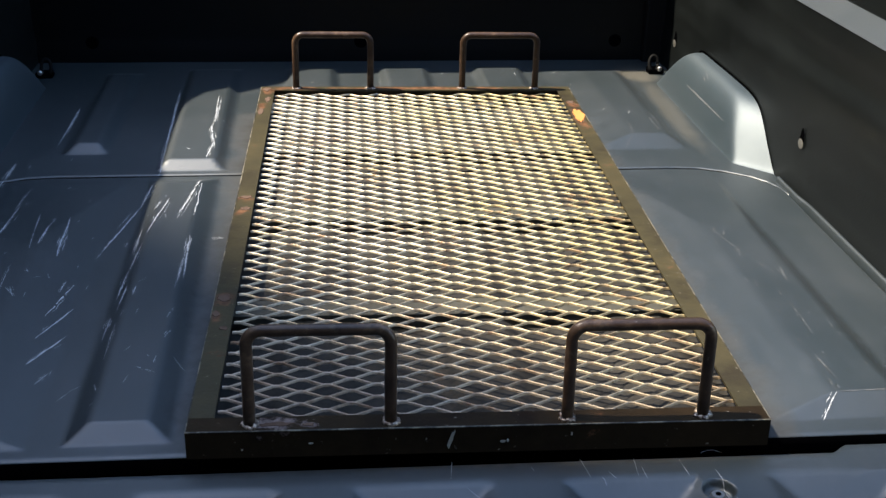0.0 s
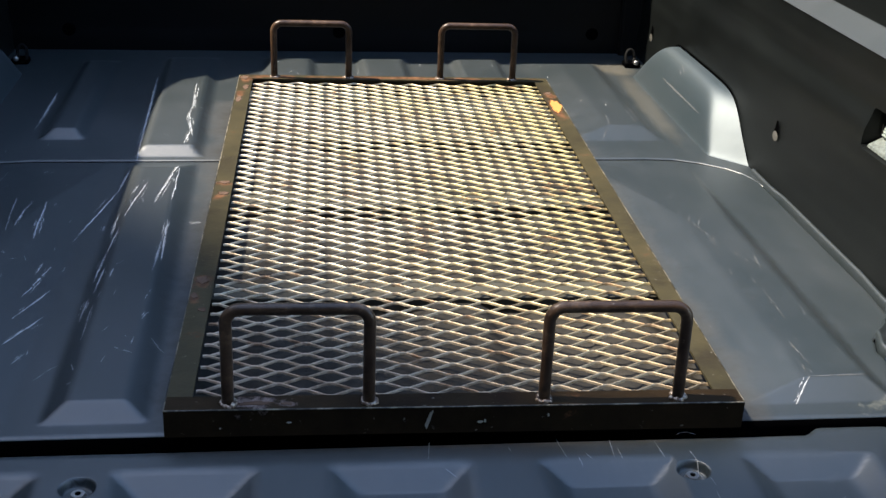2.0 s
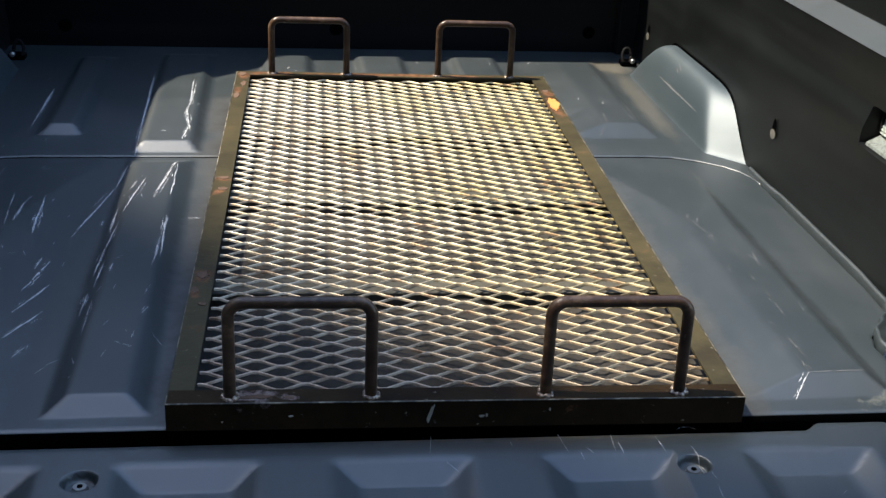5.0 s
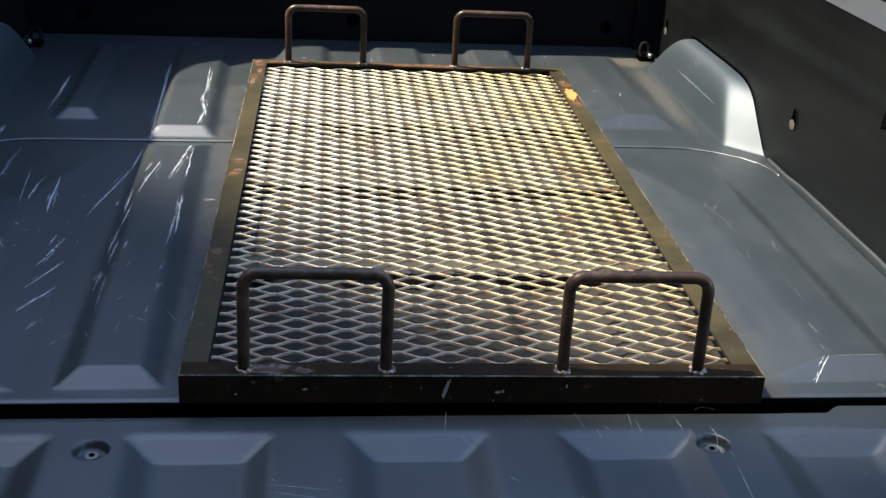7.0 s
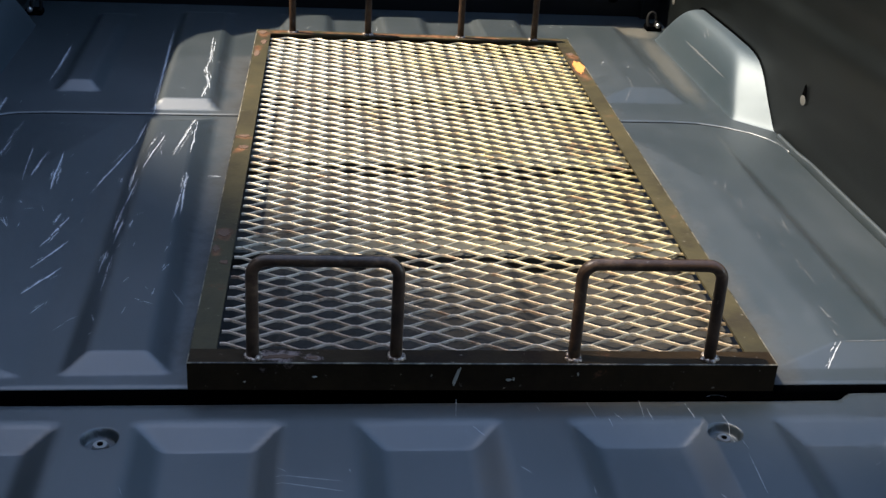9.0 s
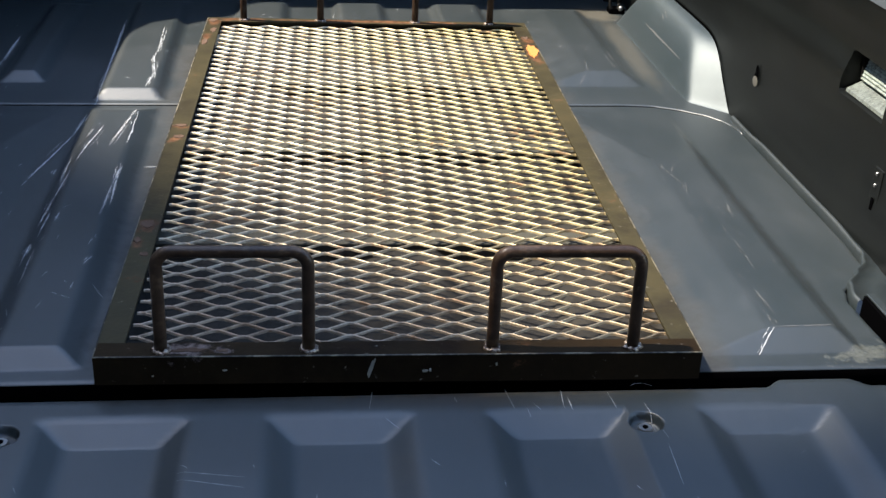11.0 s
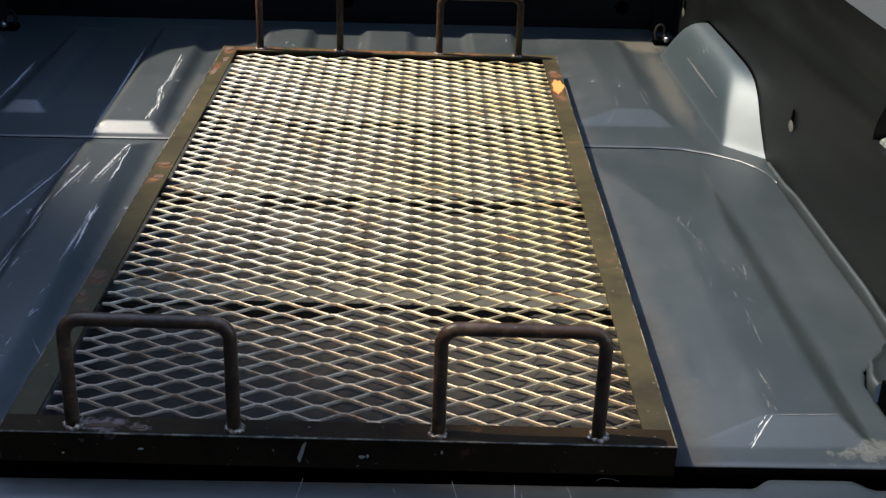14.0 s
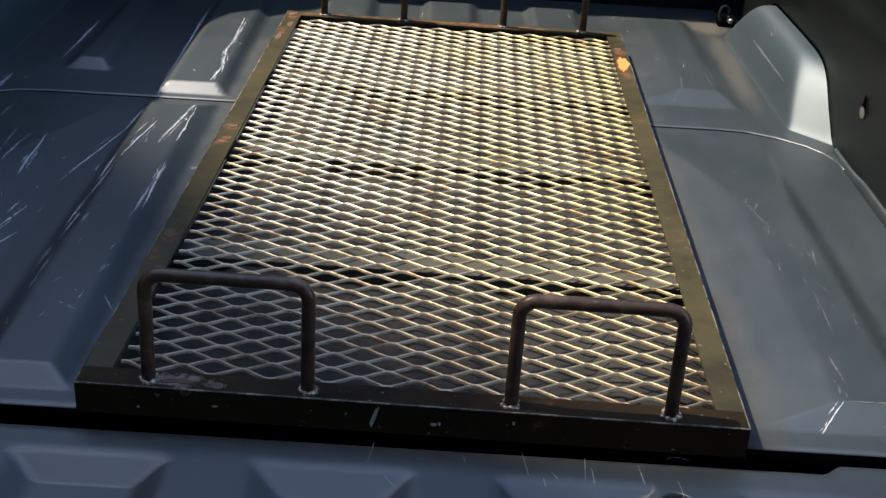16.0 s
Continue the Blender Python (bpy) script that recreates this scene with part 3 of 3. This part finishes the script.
def handle(xc, yc, lean, name_label):
    w, h, r = 0.0725, 0.1065, 0.016
    pts = [(xc - w, yc, RH - 0.002)]
    for a in steps(0, 90, 12):
        pts.append((xc - w + r - r * math.cos(radians(a)), 0, RH + h - r + r * math.sin(radians(a))))
    for a in reversed(steps(0, 90, 12)):
        pts.append((xc + w - r + r * math.cos(radians(a)), 0, RH + h - r + r * math.sin(radians(a))))
    pts.append((xc + w, yc, RH - 0.002))
    full = []
    for (a, b) in zip(pts, pts[1:]):
        for t in steps(0, 0.999, 0.25)[:-1]:
            full.append(tuple(a[i] + (b[i] - a[i]) * t for i in range(3)))
    full.append(pts[-1])
    full = [(x, yc + lean * (z - RH) / h, z) for x, _, z in full]
    hd = part("handle", tube(full, 0.0064, 14, wobble=0.04), ROD, rack, name_label, smooth=True)
    for sx in (-1, 1):
        bm = bmesh.new()
        cx, seed = xc + sx * w, xc * 31 + yc * 17 + sx
        rows = []
        for q in range(28):
            a = q / 28 * 2 * math.pi
            rr = 0.0027 * (1 + 0.9 * noise.noise((math.cos(a) * 3.2, math.sin(a) * 3.2, seed)))
            R0 = 0.0074 + 0.0036 * noise.noise((math.cos(a) * 1.3, math.sin(a) * 1.3, seed + 9))
            rows.append([bm.verts.new((cx + (R0 + rr * math.cos(b)) * math.cos(a), yc + (R0 + rr * math.cos(b)) * math.sin(a), RH + 0.0004 + rr * math.sin(b))) for b in [2 * math.pi * k / 8 for k in range(8)]])
        for r0, r1 in zip(rows, rows[1:] + rows[:1]):
            for q in range(8):
                bm.faces.new((r0[q], r0[(q + 1) % 8], r1[(q + 1) % 8], r1[q]))
        part("weld", bm, WELD, hd, "silver weld bead", smooth=True)
    return hd


# Dark patches under the deck stand in for the shaded openings behind each bar.
GAP_DARK = composite("deck_gap_dark", (0.004, 0.0035, 0.003), 0.8, (0.012, 0.009, 0.007), 0.5, 0.15)
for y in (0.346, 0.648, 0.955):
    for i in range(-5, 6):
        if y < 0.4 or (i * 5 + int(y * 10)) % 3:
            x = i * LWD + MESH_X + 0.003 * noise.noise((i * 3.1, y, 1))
            part("gap_dark_patch", flake(x, y + 0.003 * noise.noise((i * 1.7, y, 0)), 0.0115 + 0.004 * noise.noise((i * 2.3, y, 3)), 0.0048, 0.0185, i + y), GAP_DARK, rack)

handle(-0.168, 0.013, 0.004, "dark brown bent steel rod handle")
handle(0.162, 0.013, 0.004, "dark brown bent steel rod handle")
handle(-0.164, RL - 0.013, 0.0, "dark brown bent steel rod handle")
handle(0.162, RL - 0.013, 0.0, "dark brown bent steel rod handle")

# ---- surroundings out of view ----
ground = thing("ground", Matrix.Identity(4), "grey asphalt drive under the truck", "ground", kind="structure")
part("asphalt", sheet([-60 + 20 * i for i in range(7)], [-60 + 20 * i for i in range(7)], lambda u, v: (u, v, -0.80)), GROUND, ground)
part("chassis", box((-0.7, 0.0, -0.80), (0.7, 1.66, -0.322)), VOID, floor)
# unseen gable added to cast the soft shade; outline cut to the shadow's edge
house = thing("house", Matrix.Identity(4), "unseen added wall that casts the soft shade over the rack", "house")
part("shade_caster", prism([(4.2, -0.80), (4.2, 9.0), (3.43, 10.34), (2.02, 13.02), (1.66, 13.62), (1.37, 14.31), (1.38, 14.57), (1.46, 14.83), (1.52, 15.17), (1.1, 16.6), (-0.8, 18.2), (-7.0, 18.2), (-9.0, 9.0), (-9.0, -0.80)], "x", -8.4, -8.0), STUCCO, house)
# unseen dark wall added ahead so the flat floor reflects no low sky
front = thing("sky_block_front", Matrix.Identity(4), "added dark wall ahead, out of view, blocking sky reflections", "wall", kind="structure")
DARK_TIMBER = composite("dark_timber", (0.02, 0.016, 0.012), 0.8, (0.03, 0.026, 0.02), 0.5, 0.2)
part("block_panel", box((-7, 5.6, -0.80), (8, 5.9, 5.6)), DARK_TIMBER, front)
# its twin behind the camera, added to keep sky off faces turned that way
rear_block = thing("sky_block_south", Matrix.Identity(4), "added dark wall behind, out of view, blocking low sky light", "wall", kind="structure")
part("block_panel", box((-6, -3.9, -0.80), (7, -3.6, 4.4)), DARK_TIMBER, rear_block)
cab = thing("wall_cab", BED, "dark rear wall of the truck cab", "truck cab", kind="structure")
part("cab_back", prism([(1.68, -0.12), (1.68, 0.46), (1.72, 0.60), (1.86, 1.08), (1.95, 1.14), (3.2, 1.14), (3.2, -0.12)], "x", -0.80, 0.80), RUBBER, cab)

# ---- wear on the bed ----
LID_SCRATCHES = [(-0.362, 0.819, -0.37, 0.733), (-0.37, 0.733, -0.409, 0.537), (-0.282, 0.824, -0.305, 0.653), (-0.325, 0.734, -0.345, 0.599), (-0.355, 0.621, -0.355, 0.532), (-0.347, 0.563, -0.353, 0.482), (-0.355, 0.477, -0.359, 0.397), (-0.349, 0.427, -0.354, 0.357), (-0.28, 0.584, -0.277, 0.445), (-0.359, 0.349, -0.362, 0.286), (-0.553, 0.725, -0.558, 0.561), (-0.466, 0.672, -0.461, 0.531), (-0.423, 0.449, -0.442, 0.353), (-0.413, 0.38, -0.441, 0.294), (-0.408, 0.306, -0.443, 0.224), (-0.281, 0.799, -0.281, 0.663), (-0.491, 0.637, -0.493, 0.568), (-0.252, 0.606, -0.231, 0.6)]
LID_SCRATCHES_2 = [(0.506, 0.575, 0.499, 0.55), (0.502, 0.56, 0.516, 0.487), (0.519, 0.564, 0.509, 0.537), (0.506, 0.478, 0.516, 0.491), (0.523, 0.508, 0.511, 0.466), (0.556, 0.428, 0.549, 0.382), (0.546, 0.431, 0.553, 0.394), (0.526, 0.359, 0.525, 0.338), (0.528, 0.318, 0.525, 0.228), (0.56, 0.27, 0.556, 0.245), (0.506, 0.178, 0.509, 0.117), (0.508, 0.154, 0.507, 0.131), (0.505, 0.388, 0.501, 0.366), (0.502, 0.299, 0.503, 0.294), (0.452, 0.432, 0.459, 0.425)]
LID_FINE = [(-0.281, 0.553, -0.285, 0.409), (-0.281, 0.352, -0.286, 0.324), (-0.278, 0.293, -0.284, 0.27), (-0.337, 0.722, -0.344, 0.685), (-0.373, 0.599, -0.373, 0.577), (-0.515, 0.694, -0.502, 0.551), (-0.486, 0.671, -0.491, 0.637), (-0.412, 0.214, -0.422, 0.187), (-0.435, 0.458, -0.438, 0.421), (-0.515, 0.495, -0.513, 0.401), (-0.507, 0.425, -0.49, 0.397), (-0.501, 0.425, -0.491, 0.397), (-0.492, 0.482, -0.488, 0.473), (-0.308, 0.201, -0.286, 0.187), (-0.349, 0.317, -0.35, 0.227), (-0.555, 0.819, -0.558, 0.715), (-0.494, 0.823, -0.497, 0.813), (-0.269, 0.233, -0.254, 0.211), (-0.336, 0.418, -0.338, 0.391), (-0.352, 0.172, -0.347, 0.153), (-0.35, 0.124, -0.345, 0.125), (-0.288, 0.226, -0.29, 0.209)]
FLOOR_FINE = [(-0.359, 1.103, -0.364, 1.025), (-0.608, 1.216, -0.612, 0.963), (-0.508, 1.404, -0.512, 1.279), (-0.379, 0.941, -0.385, 0.902), (-0.512, 1.075, -0.495, 1.073), (-0.449, 1.144, -0.449, 1.137), (-0.47, 1.278, -0.466, 1.266), (-0.335, 1.118, -0.34, 1.114), (-0.419, 1.223, -0.403, 1.223), (-0.468, 1.015, -0.469, 0.983)]
FLOOR_SCRATCHES = [(-0.552, 1.27, -0.553, 1.037), (-0.371, 1.376, -0.358, 0.871), (-0.369, 1.301, -0.356, 0.877), (-0.285, 1.286, -0.282, 1.117), (-0.281, 1.171, -0.286, 1.049), (-0.284, 1.082, -0.272, 0.969), (-0.275, 1.016, -0.283, 0.923), (-0.607, 0.942, -0.608, 0.828)]
FLOOR_SCRATCHES_2 = [(0.561, 1.16, 0.559, 1.051), (0.551, 1.127, 0.55, 1.041), (0.504, 1.091, 0.496, 1.022), (0.546, 1.044, 0.56, 1.057), (0.594, 0.971, 0.611, 0.948), (0.469, 0.971, 0.492, 1.016), (0.553, 1.278, 0.553, 1.275)]
ARCH_SCRATCHES = [(0.655, 1.222, 0.655, 0.992), (0.674, 1.17, 0.668, 1.136), (0.668, 1.164, 0.665, 1.145), (0.655, 1.208, 0.655, 1.081)]
GATE_SCRATCHES = [(0.306, -0.006, 0.313, -0.001), (0.313, -0.001, 0.322, -0.001), (0.322, -0.001, 0.329, -0.006), (-0.141, -0.13, -0.081, -0.141), (-0.141, -0.141, -0.08, -0.156), (0.175, -0.008, 0.18, -0.042), (0.232, -0.011, 0.23, -0.043), (0.237, -0.025, 0.238, -0.046), (0.28, -0.016, 0.283, -0.045), (0.04, -0.006, 0.036, -0.037), (0.313, -0.036, 0.322, -0.097), (0.319, -0.107, 0.316, -0.17), (0.2, -0.033, 0.206, -0.045)]


def scratches(name, rows, height, parent, width, label, kind="stuff", mat=None):
    """Ragged scuffs: each one a few thin slivers that follow the moulded surface."""
    bm = bmesh.new()
    for x0, y0, x1, y1 in rows:
        n = max(4, int(math.hypot(x1 - x0, y1 - y0) / 0.006))
        d = Vector((x1 - x0, y1 - y0)).normalized()
        side = Vector((-d.y, d.x))
        fine = width <= 0.0008
        for q in range(1 if fine else random.choice((4, 5, 6, 7))):
            off = random.gauss(0, 1) * width * 1.1 * (q > 0)
            a, b = (0.0, 1.0) if q == 0 else sorted((random.random(), random.random()))
            thick = width * (1.0 if fine else 0.42 if q == 0 else random.uniform(0.10, 0.26))
            prev, drift = None, 0.0
            for i in range(n + 1):
                t = a + (b - a) * i / n
                drift = 0.7 * drift + random.uniform(-0.25, 0.25) * width
                w = thick * (0.35 + 0.9 * random.random()) * math.sin(math.pi * min(0.94, max(0.06, i / n))) ** 0.6
                c = Vector((x0 + (x1 - x0) * t, y0 + (y1 - y0) * t)) + side * (off + drift)
                pair = [bm.verts.new((e.x, e.y, height(e.x, e.y) + 0.0005)) for e in (c - side * w, c + side * w)]
                if prev and (fine or random.random() > (0.08 if q == 0 else 0.22)):
                    bm.faces.new((prev[0], prev[1], pair[1], pair[0]))
                prev = pair
    bmesh.ops.delete(bm, geom=[v for v in bm.verts if not v.link_faces], context="VERTS")
    ob = part(name, bm, mat or SCRATCH, parent, label)
    return tagged(ob, kind=kind)


lid_h = lambda x, y: rib_height(LID_RIBS, x, y)
floor_h = lambda x, y: rib_height(FLOOR_RIBS, x, y)
for rows, h, parent, w, mat in ((LID_SCRATCHES, lid_h, storage_lid, 0.0026, SCRATCH), (LID_FINE, lid_h, storage_lid, 0.0013, SCRATCH), (FLOOR_FINE, floor_h, floor, 0.0012, SCUFF_DIM), (LID_SCRATCHES_2, lid_h, storage_lid, 0.0010, SCUFF_DIM), (FLOOR_SCRATCHES, floor_h, floor, 0.0026, SCRATCH), (FLOOR_SCRATCHES_2, floor_h, floor, 0.0009, SCUFF_DIM), (ARCH_SCRATCHES, arch_z, arch_east, 0.0006, SCUFF_DIM), (GATE_SCRATCHES, gate_height, tailgate, 0.00028, SCRATCH)):
    for row in rows:
        scratches("scratch", [row], h, parent, w, "pale scratch in the composite", "", mat)


def fine_rows(n, x0, x1, y0, y1, length, slant):
    rows = []
    for _ in range(n):
        x, y = random.uniform(x0, x1), random.uniform(y0, y1)
        a = slant + random.gauss(0, 0.35)
        l = length * random.uniform(0.3, 1.2)
        rows.append((x, y, x + l * math.sin(a), y - l * math.cos(a)))
    return rows


scratches("scuffing", fine_rows(34, -0.60, -0.28, 0.12, 0.84, 0.016, -0.2), lid_h, storage_lid, 0.0003, "fine pale scuffs")
scratches("scuffing", fine_rows(24, 0.36, 0.62, 0.10, 0.80, 0.012, 0.3), lid_h, storage_lid, 0.0004, "fine pale scuffs", "stuff", SCUFF_DIM)
scratches("scuffing", fine_rows(30, 0.49, 0.575, 0.10, 0.76, 0.010, 0.15), lid_h, storage_lid, 0.0004, "fine pale scuffs", "stuff", SCUFF_DIM)
scratches("scuffing", fine_rows(35, -0.60, 0.60, 0.92, 1.5, 0.02, 0.0), floor_h, floor, 0.0004, "fine pale scuffs")
scratches("scuffing", fine_rows(18, -0.45, 0.50, -0.2, -0.02, 0.014, 0.2), gate_height, tailgate, 0.00025, "fine pale scuffs")


OLD_RUST = composite("old_flaked_rust", (0.060, 0.034, 0.021), 0.85, (0.12, 0.082, 0.058), 0.9, 0.2)
for i, (x, y, rx, ry) in enumerate([(-0.293, 1.215, 0.009, 0.014), (-0.288, 1.150, 0.006, 0.020), (-0.297, 1.075, 0.006, 0.022), (-0.291, 0.646, 0.011, 0.007), (-0.289, 0.600, 0.009, 0.008), (-0.293, 0.304, 0.010, 0.015),
                                     (-0.299, 0.262, 0.005, 0.012), (-0.286, 0.225, 0.006, 0.007), (0.291, 1.130, 0.008, 0.010), (-0.212, 0.012, 0.022, 0.005), (-0.180, 0.010, 0.007, 0.004), (0.236, 0.009, 0.006, 0.004)]):
    part("rust_patch", flake(x, y, rx, ry, RH, 7.3 + 1.9 * i, 0.0006), OLD_RUST, rack, "brown flaking rust")
part("rust_patch", flake(0.2915, 1.045, 0.0120, 0.046, RH, 3.0, 0.0012, 0.14), RUST_PATCH, rack, "bright orange flaked rust")
CHIP = composite("bared_primer", (0.24, 0.22, 0.18), 0.6, (0.36, 0.33, 0.28), 0.8)
for x, z, w, h, lean in ((-0.0335, 0.0165, 0.0024, 0.0135, 0.30), (0.021, 0.013, 0.0036, 0.0016, 0.0), (0.093, 0.020, 0.0012, 0.0022, 0.0), (-0.178, 0.016, 0.0030, 0.0009, 0.0), (0.026, 0.014, 0.0014, 0.0020, 0.0), (-0.248, 0.010, 0.0012, 0.0010, 0.0)):
    outline = []
    for q in range(14):
        a = 2 * math.pi * q / 14
        r = 0.85 + 0.5 * noise.noise((math.cos(a) * 2 + x * 90, math.sin(a) * 2, z * 70))
        outline.append((x + w * r * math.cos(a) + lean * h * r * math.sin(a), z + h * r * math.sin(a)))
    part("paint_chip", prism(outline, "y", -0.0007, 0.0004), CHIP, rack, "pale chip on the front rail")


for row in ((0.468, 0.054, 0.497, 0.091), (0.496, 0.0915, 0.574, 0.093), (0.497, 0.093, 0.500, 0.120)):
    edge_mat, edge_width = (SCRATCH, 0.0022) if row[0] < 0.47 else (SCUFF_DIM, 0.0013)
    scratches("rubbed_edge", [row], lid_h, storage_lid, edge_width, "rubbed pale edge of the rib", "", edge_mat)

# ---- fittings on the walls ----


def slot(y, z, x, parent):
    """A keyhole slot: dark opening with a pale lower lip."""
    bm = bmesh.new()
    ring = [(x - 0.0010, y + 0.0100 * math.cos(a) * (1 if math.sin(a) < 0 else 0.7), z + 0.005 + 0.0145 * math.sin(a)) for a in [2 * math.pi * i / 20 for i in range(20)]]
    bm.faces.new([bm.verts.new(p) for p in ring])
    o = part("slot_opening", bm, VOID, parent, "black keyhole slot")
    bm = bmesh.new()
    lip = [[bm.verts.new((x - 0.0022 - 0.0012 * (1 - r), y + 0.0105 * r * math.cos(a), z - 0.0075 + 0.0085 * r * math.sin(a))) for a in [2 * math.pi * i / 16 for i in range(16)]] for r in (1.0, 0.55)]
    for i in range(16):
        bm.faces.new((lip[0][i], lip[0][(i + 1) % 16], lip[1][(i + 1) % 16], lip[1][i]))
    bm.faces.new(lip[1])
    part("slot_lip", bm, SLOT_LIP, o, "pale lower edge of the slot", smooth=True)


SLOT_LIP = composite("worn_slot_lip", (0.07, 0.068, 0.06), 0.5, (0.03, 0.03, 0.028), 0.5)
slot(0.745, 0.080, 0.7025, wall_east)
slot(1.475, 0.062, 0.7025, wall_east)

LAMP = BED @ Matrix.Translation((0, -0.080, 0.001))
lamp = thing("cargo_lamp", LAMP, "rectangular cargo lamp with clear ribbed lens in the bed wall", "lamp")
part("reflector", box((0.7415, 0.416, 0.154), (0.7435, 0.538, 0.2075)), LAMP_WHITE, lamp, "pale reflector plate")
part("lower_ledge", prism([(0.7105, 0.1535), (0.7405, 0.1535), (0.7405, 0.170), (0.735, 0.1695), (0.7115, 0.1575)], "y", 0.417, 0.537), LAMP_WHITE, lamp, "white lower ledge")
lens = part("lens", prism([(0.728, 0.171), (0.7405, 0.171), (0.7405, 0.206), (0.736, 0.206)], "y", 0.417, 0.533), CLEAR, lamp, "clear ribbed lens")
for i in range(8):
    f = i / 7.5
    x, z = 0.7262 + 0.0084 * f, 0.1725 + 0.0335 * f
    part("lens_rib", prism([(x, z), (x + 0.004, z), (x + 0.0045, z + 0.0022), (x + 0.0012, z + 0.0022)], "y", 0.4175, 0.5325), CLEAR, lens)
# black block put in for the shade at the recess's far end
part("shade", box((0.728, 0.5345, 0.171), (0.7405, 0.5385, 0.2075), 0.001), RUBBER, lamp, "black block for the shade at the recess end")

# black discs laid on the panel stand in for its dark holes
for hx in (-0.58, 0.011, 0.597):
    bm = bmesh.new()
    bmesh.ops.create_cone(bm, cap_ends=True, segments=24, radius1=0.015, radius2=0.013, depth=0.003, matrix=Matrix.Translation((hx, 1.5960, 0.030)) @ Matrix.Rotation(radians(90), 4, "X"))
    part("headboard_hole_disc", bm, VOID, wall_north, "black disc standing in for a round hole")



def tie_down(sx):
    tie = thing("tie_down", BED @ Matrix.Translation((-sx * 0.014, -0.078, 0.002)), "black steel tie-down loop in the bed's front corner", "tie-down", "corner tie-downs")
    pts = [(sx * (0.672 + 0.010 * math.cos(a)), 1.554 + 0.006 * math.sin(a), 0.006 + 0.017 * math.sin(a)) for a in [2 * math.pi * i / 18 for i in range(19)]]
    part("loop", tube(pts, 0.0036, 8), RUBBER, tie, smooth=True)
    part("base", box((min(sx * 0.660, sx * 0.695), 1.545, -0.016), (max(sx * 0.660, sx * 0.695), 1.575, -0.004), 0.003), VOID, tie)
    bm = bmesh.new()
    bmesh.ops.create_icosphere(bm, subdivisions=2, radius=0.006, matrix=Matrix.Translation((sx * 0.684, 1.545, -0.003)))
    part("bolt_head", bm, BRIGHT, tie, "bright bolt head", smooth=True)


tie_down(1)
tie_down(-1)

latch = thing("gate_striker", BED, "bright steel tailgate striker on a dark corner plate", "latch")
part("plate", box((0.716, 0.120, -0.026), (0.727, 0.215, 0.05), 0.003), RUBBER, latch)
part("striker", tube([(0.716, 0.165, 0.002), (0.700, 0.165, 0.002), (0.695, 0.168, 0.002), (0.695, 0.195, 0.002), (0.700, 0.198, 0.002), (0.716, 0.198, 0.002)], 0.005, 10), BRIGHT, latch, "bright steel loop", smooth=True)

hook = thing("wall_hook_plate", BED @ Matrix.Translation((0, -0.07, -0.004)), "small dark hook plate with bright studs on the bed wall", "hook plate")
part("plate", box((0.7025, 0.368, 0.020), (0.7065, 0.392, 0.104), 0.0015), LINER_DARK, hook)
for z in (0.097, 0.081):
    bm = bmesh.new()
    bmesh.ops.create_icosphere(bm, subdivisions=2, radius=0.0028, matrix=Matrix.Translation((0.7015, 0.380, z)))
    part("stud", bm, BRIGHT, hook, "bright stud", smooth=True)
for z in (0.055, 0.033):
    part("slot", box((0.7012, 0.3765, z - 0.008), (0.7024, 0.3835, z + 0.008)), VOID, hook)
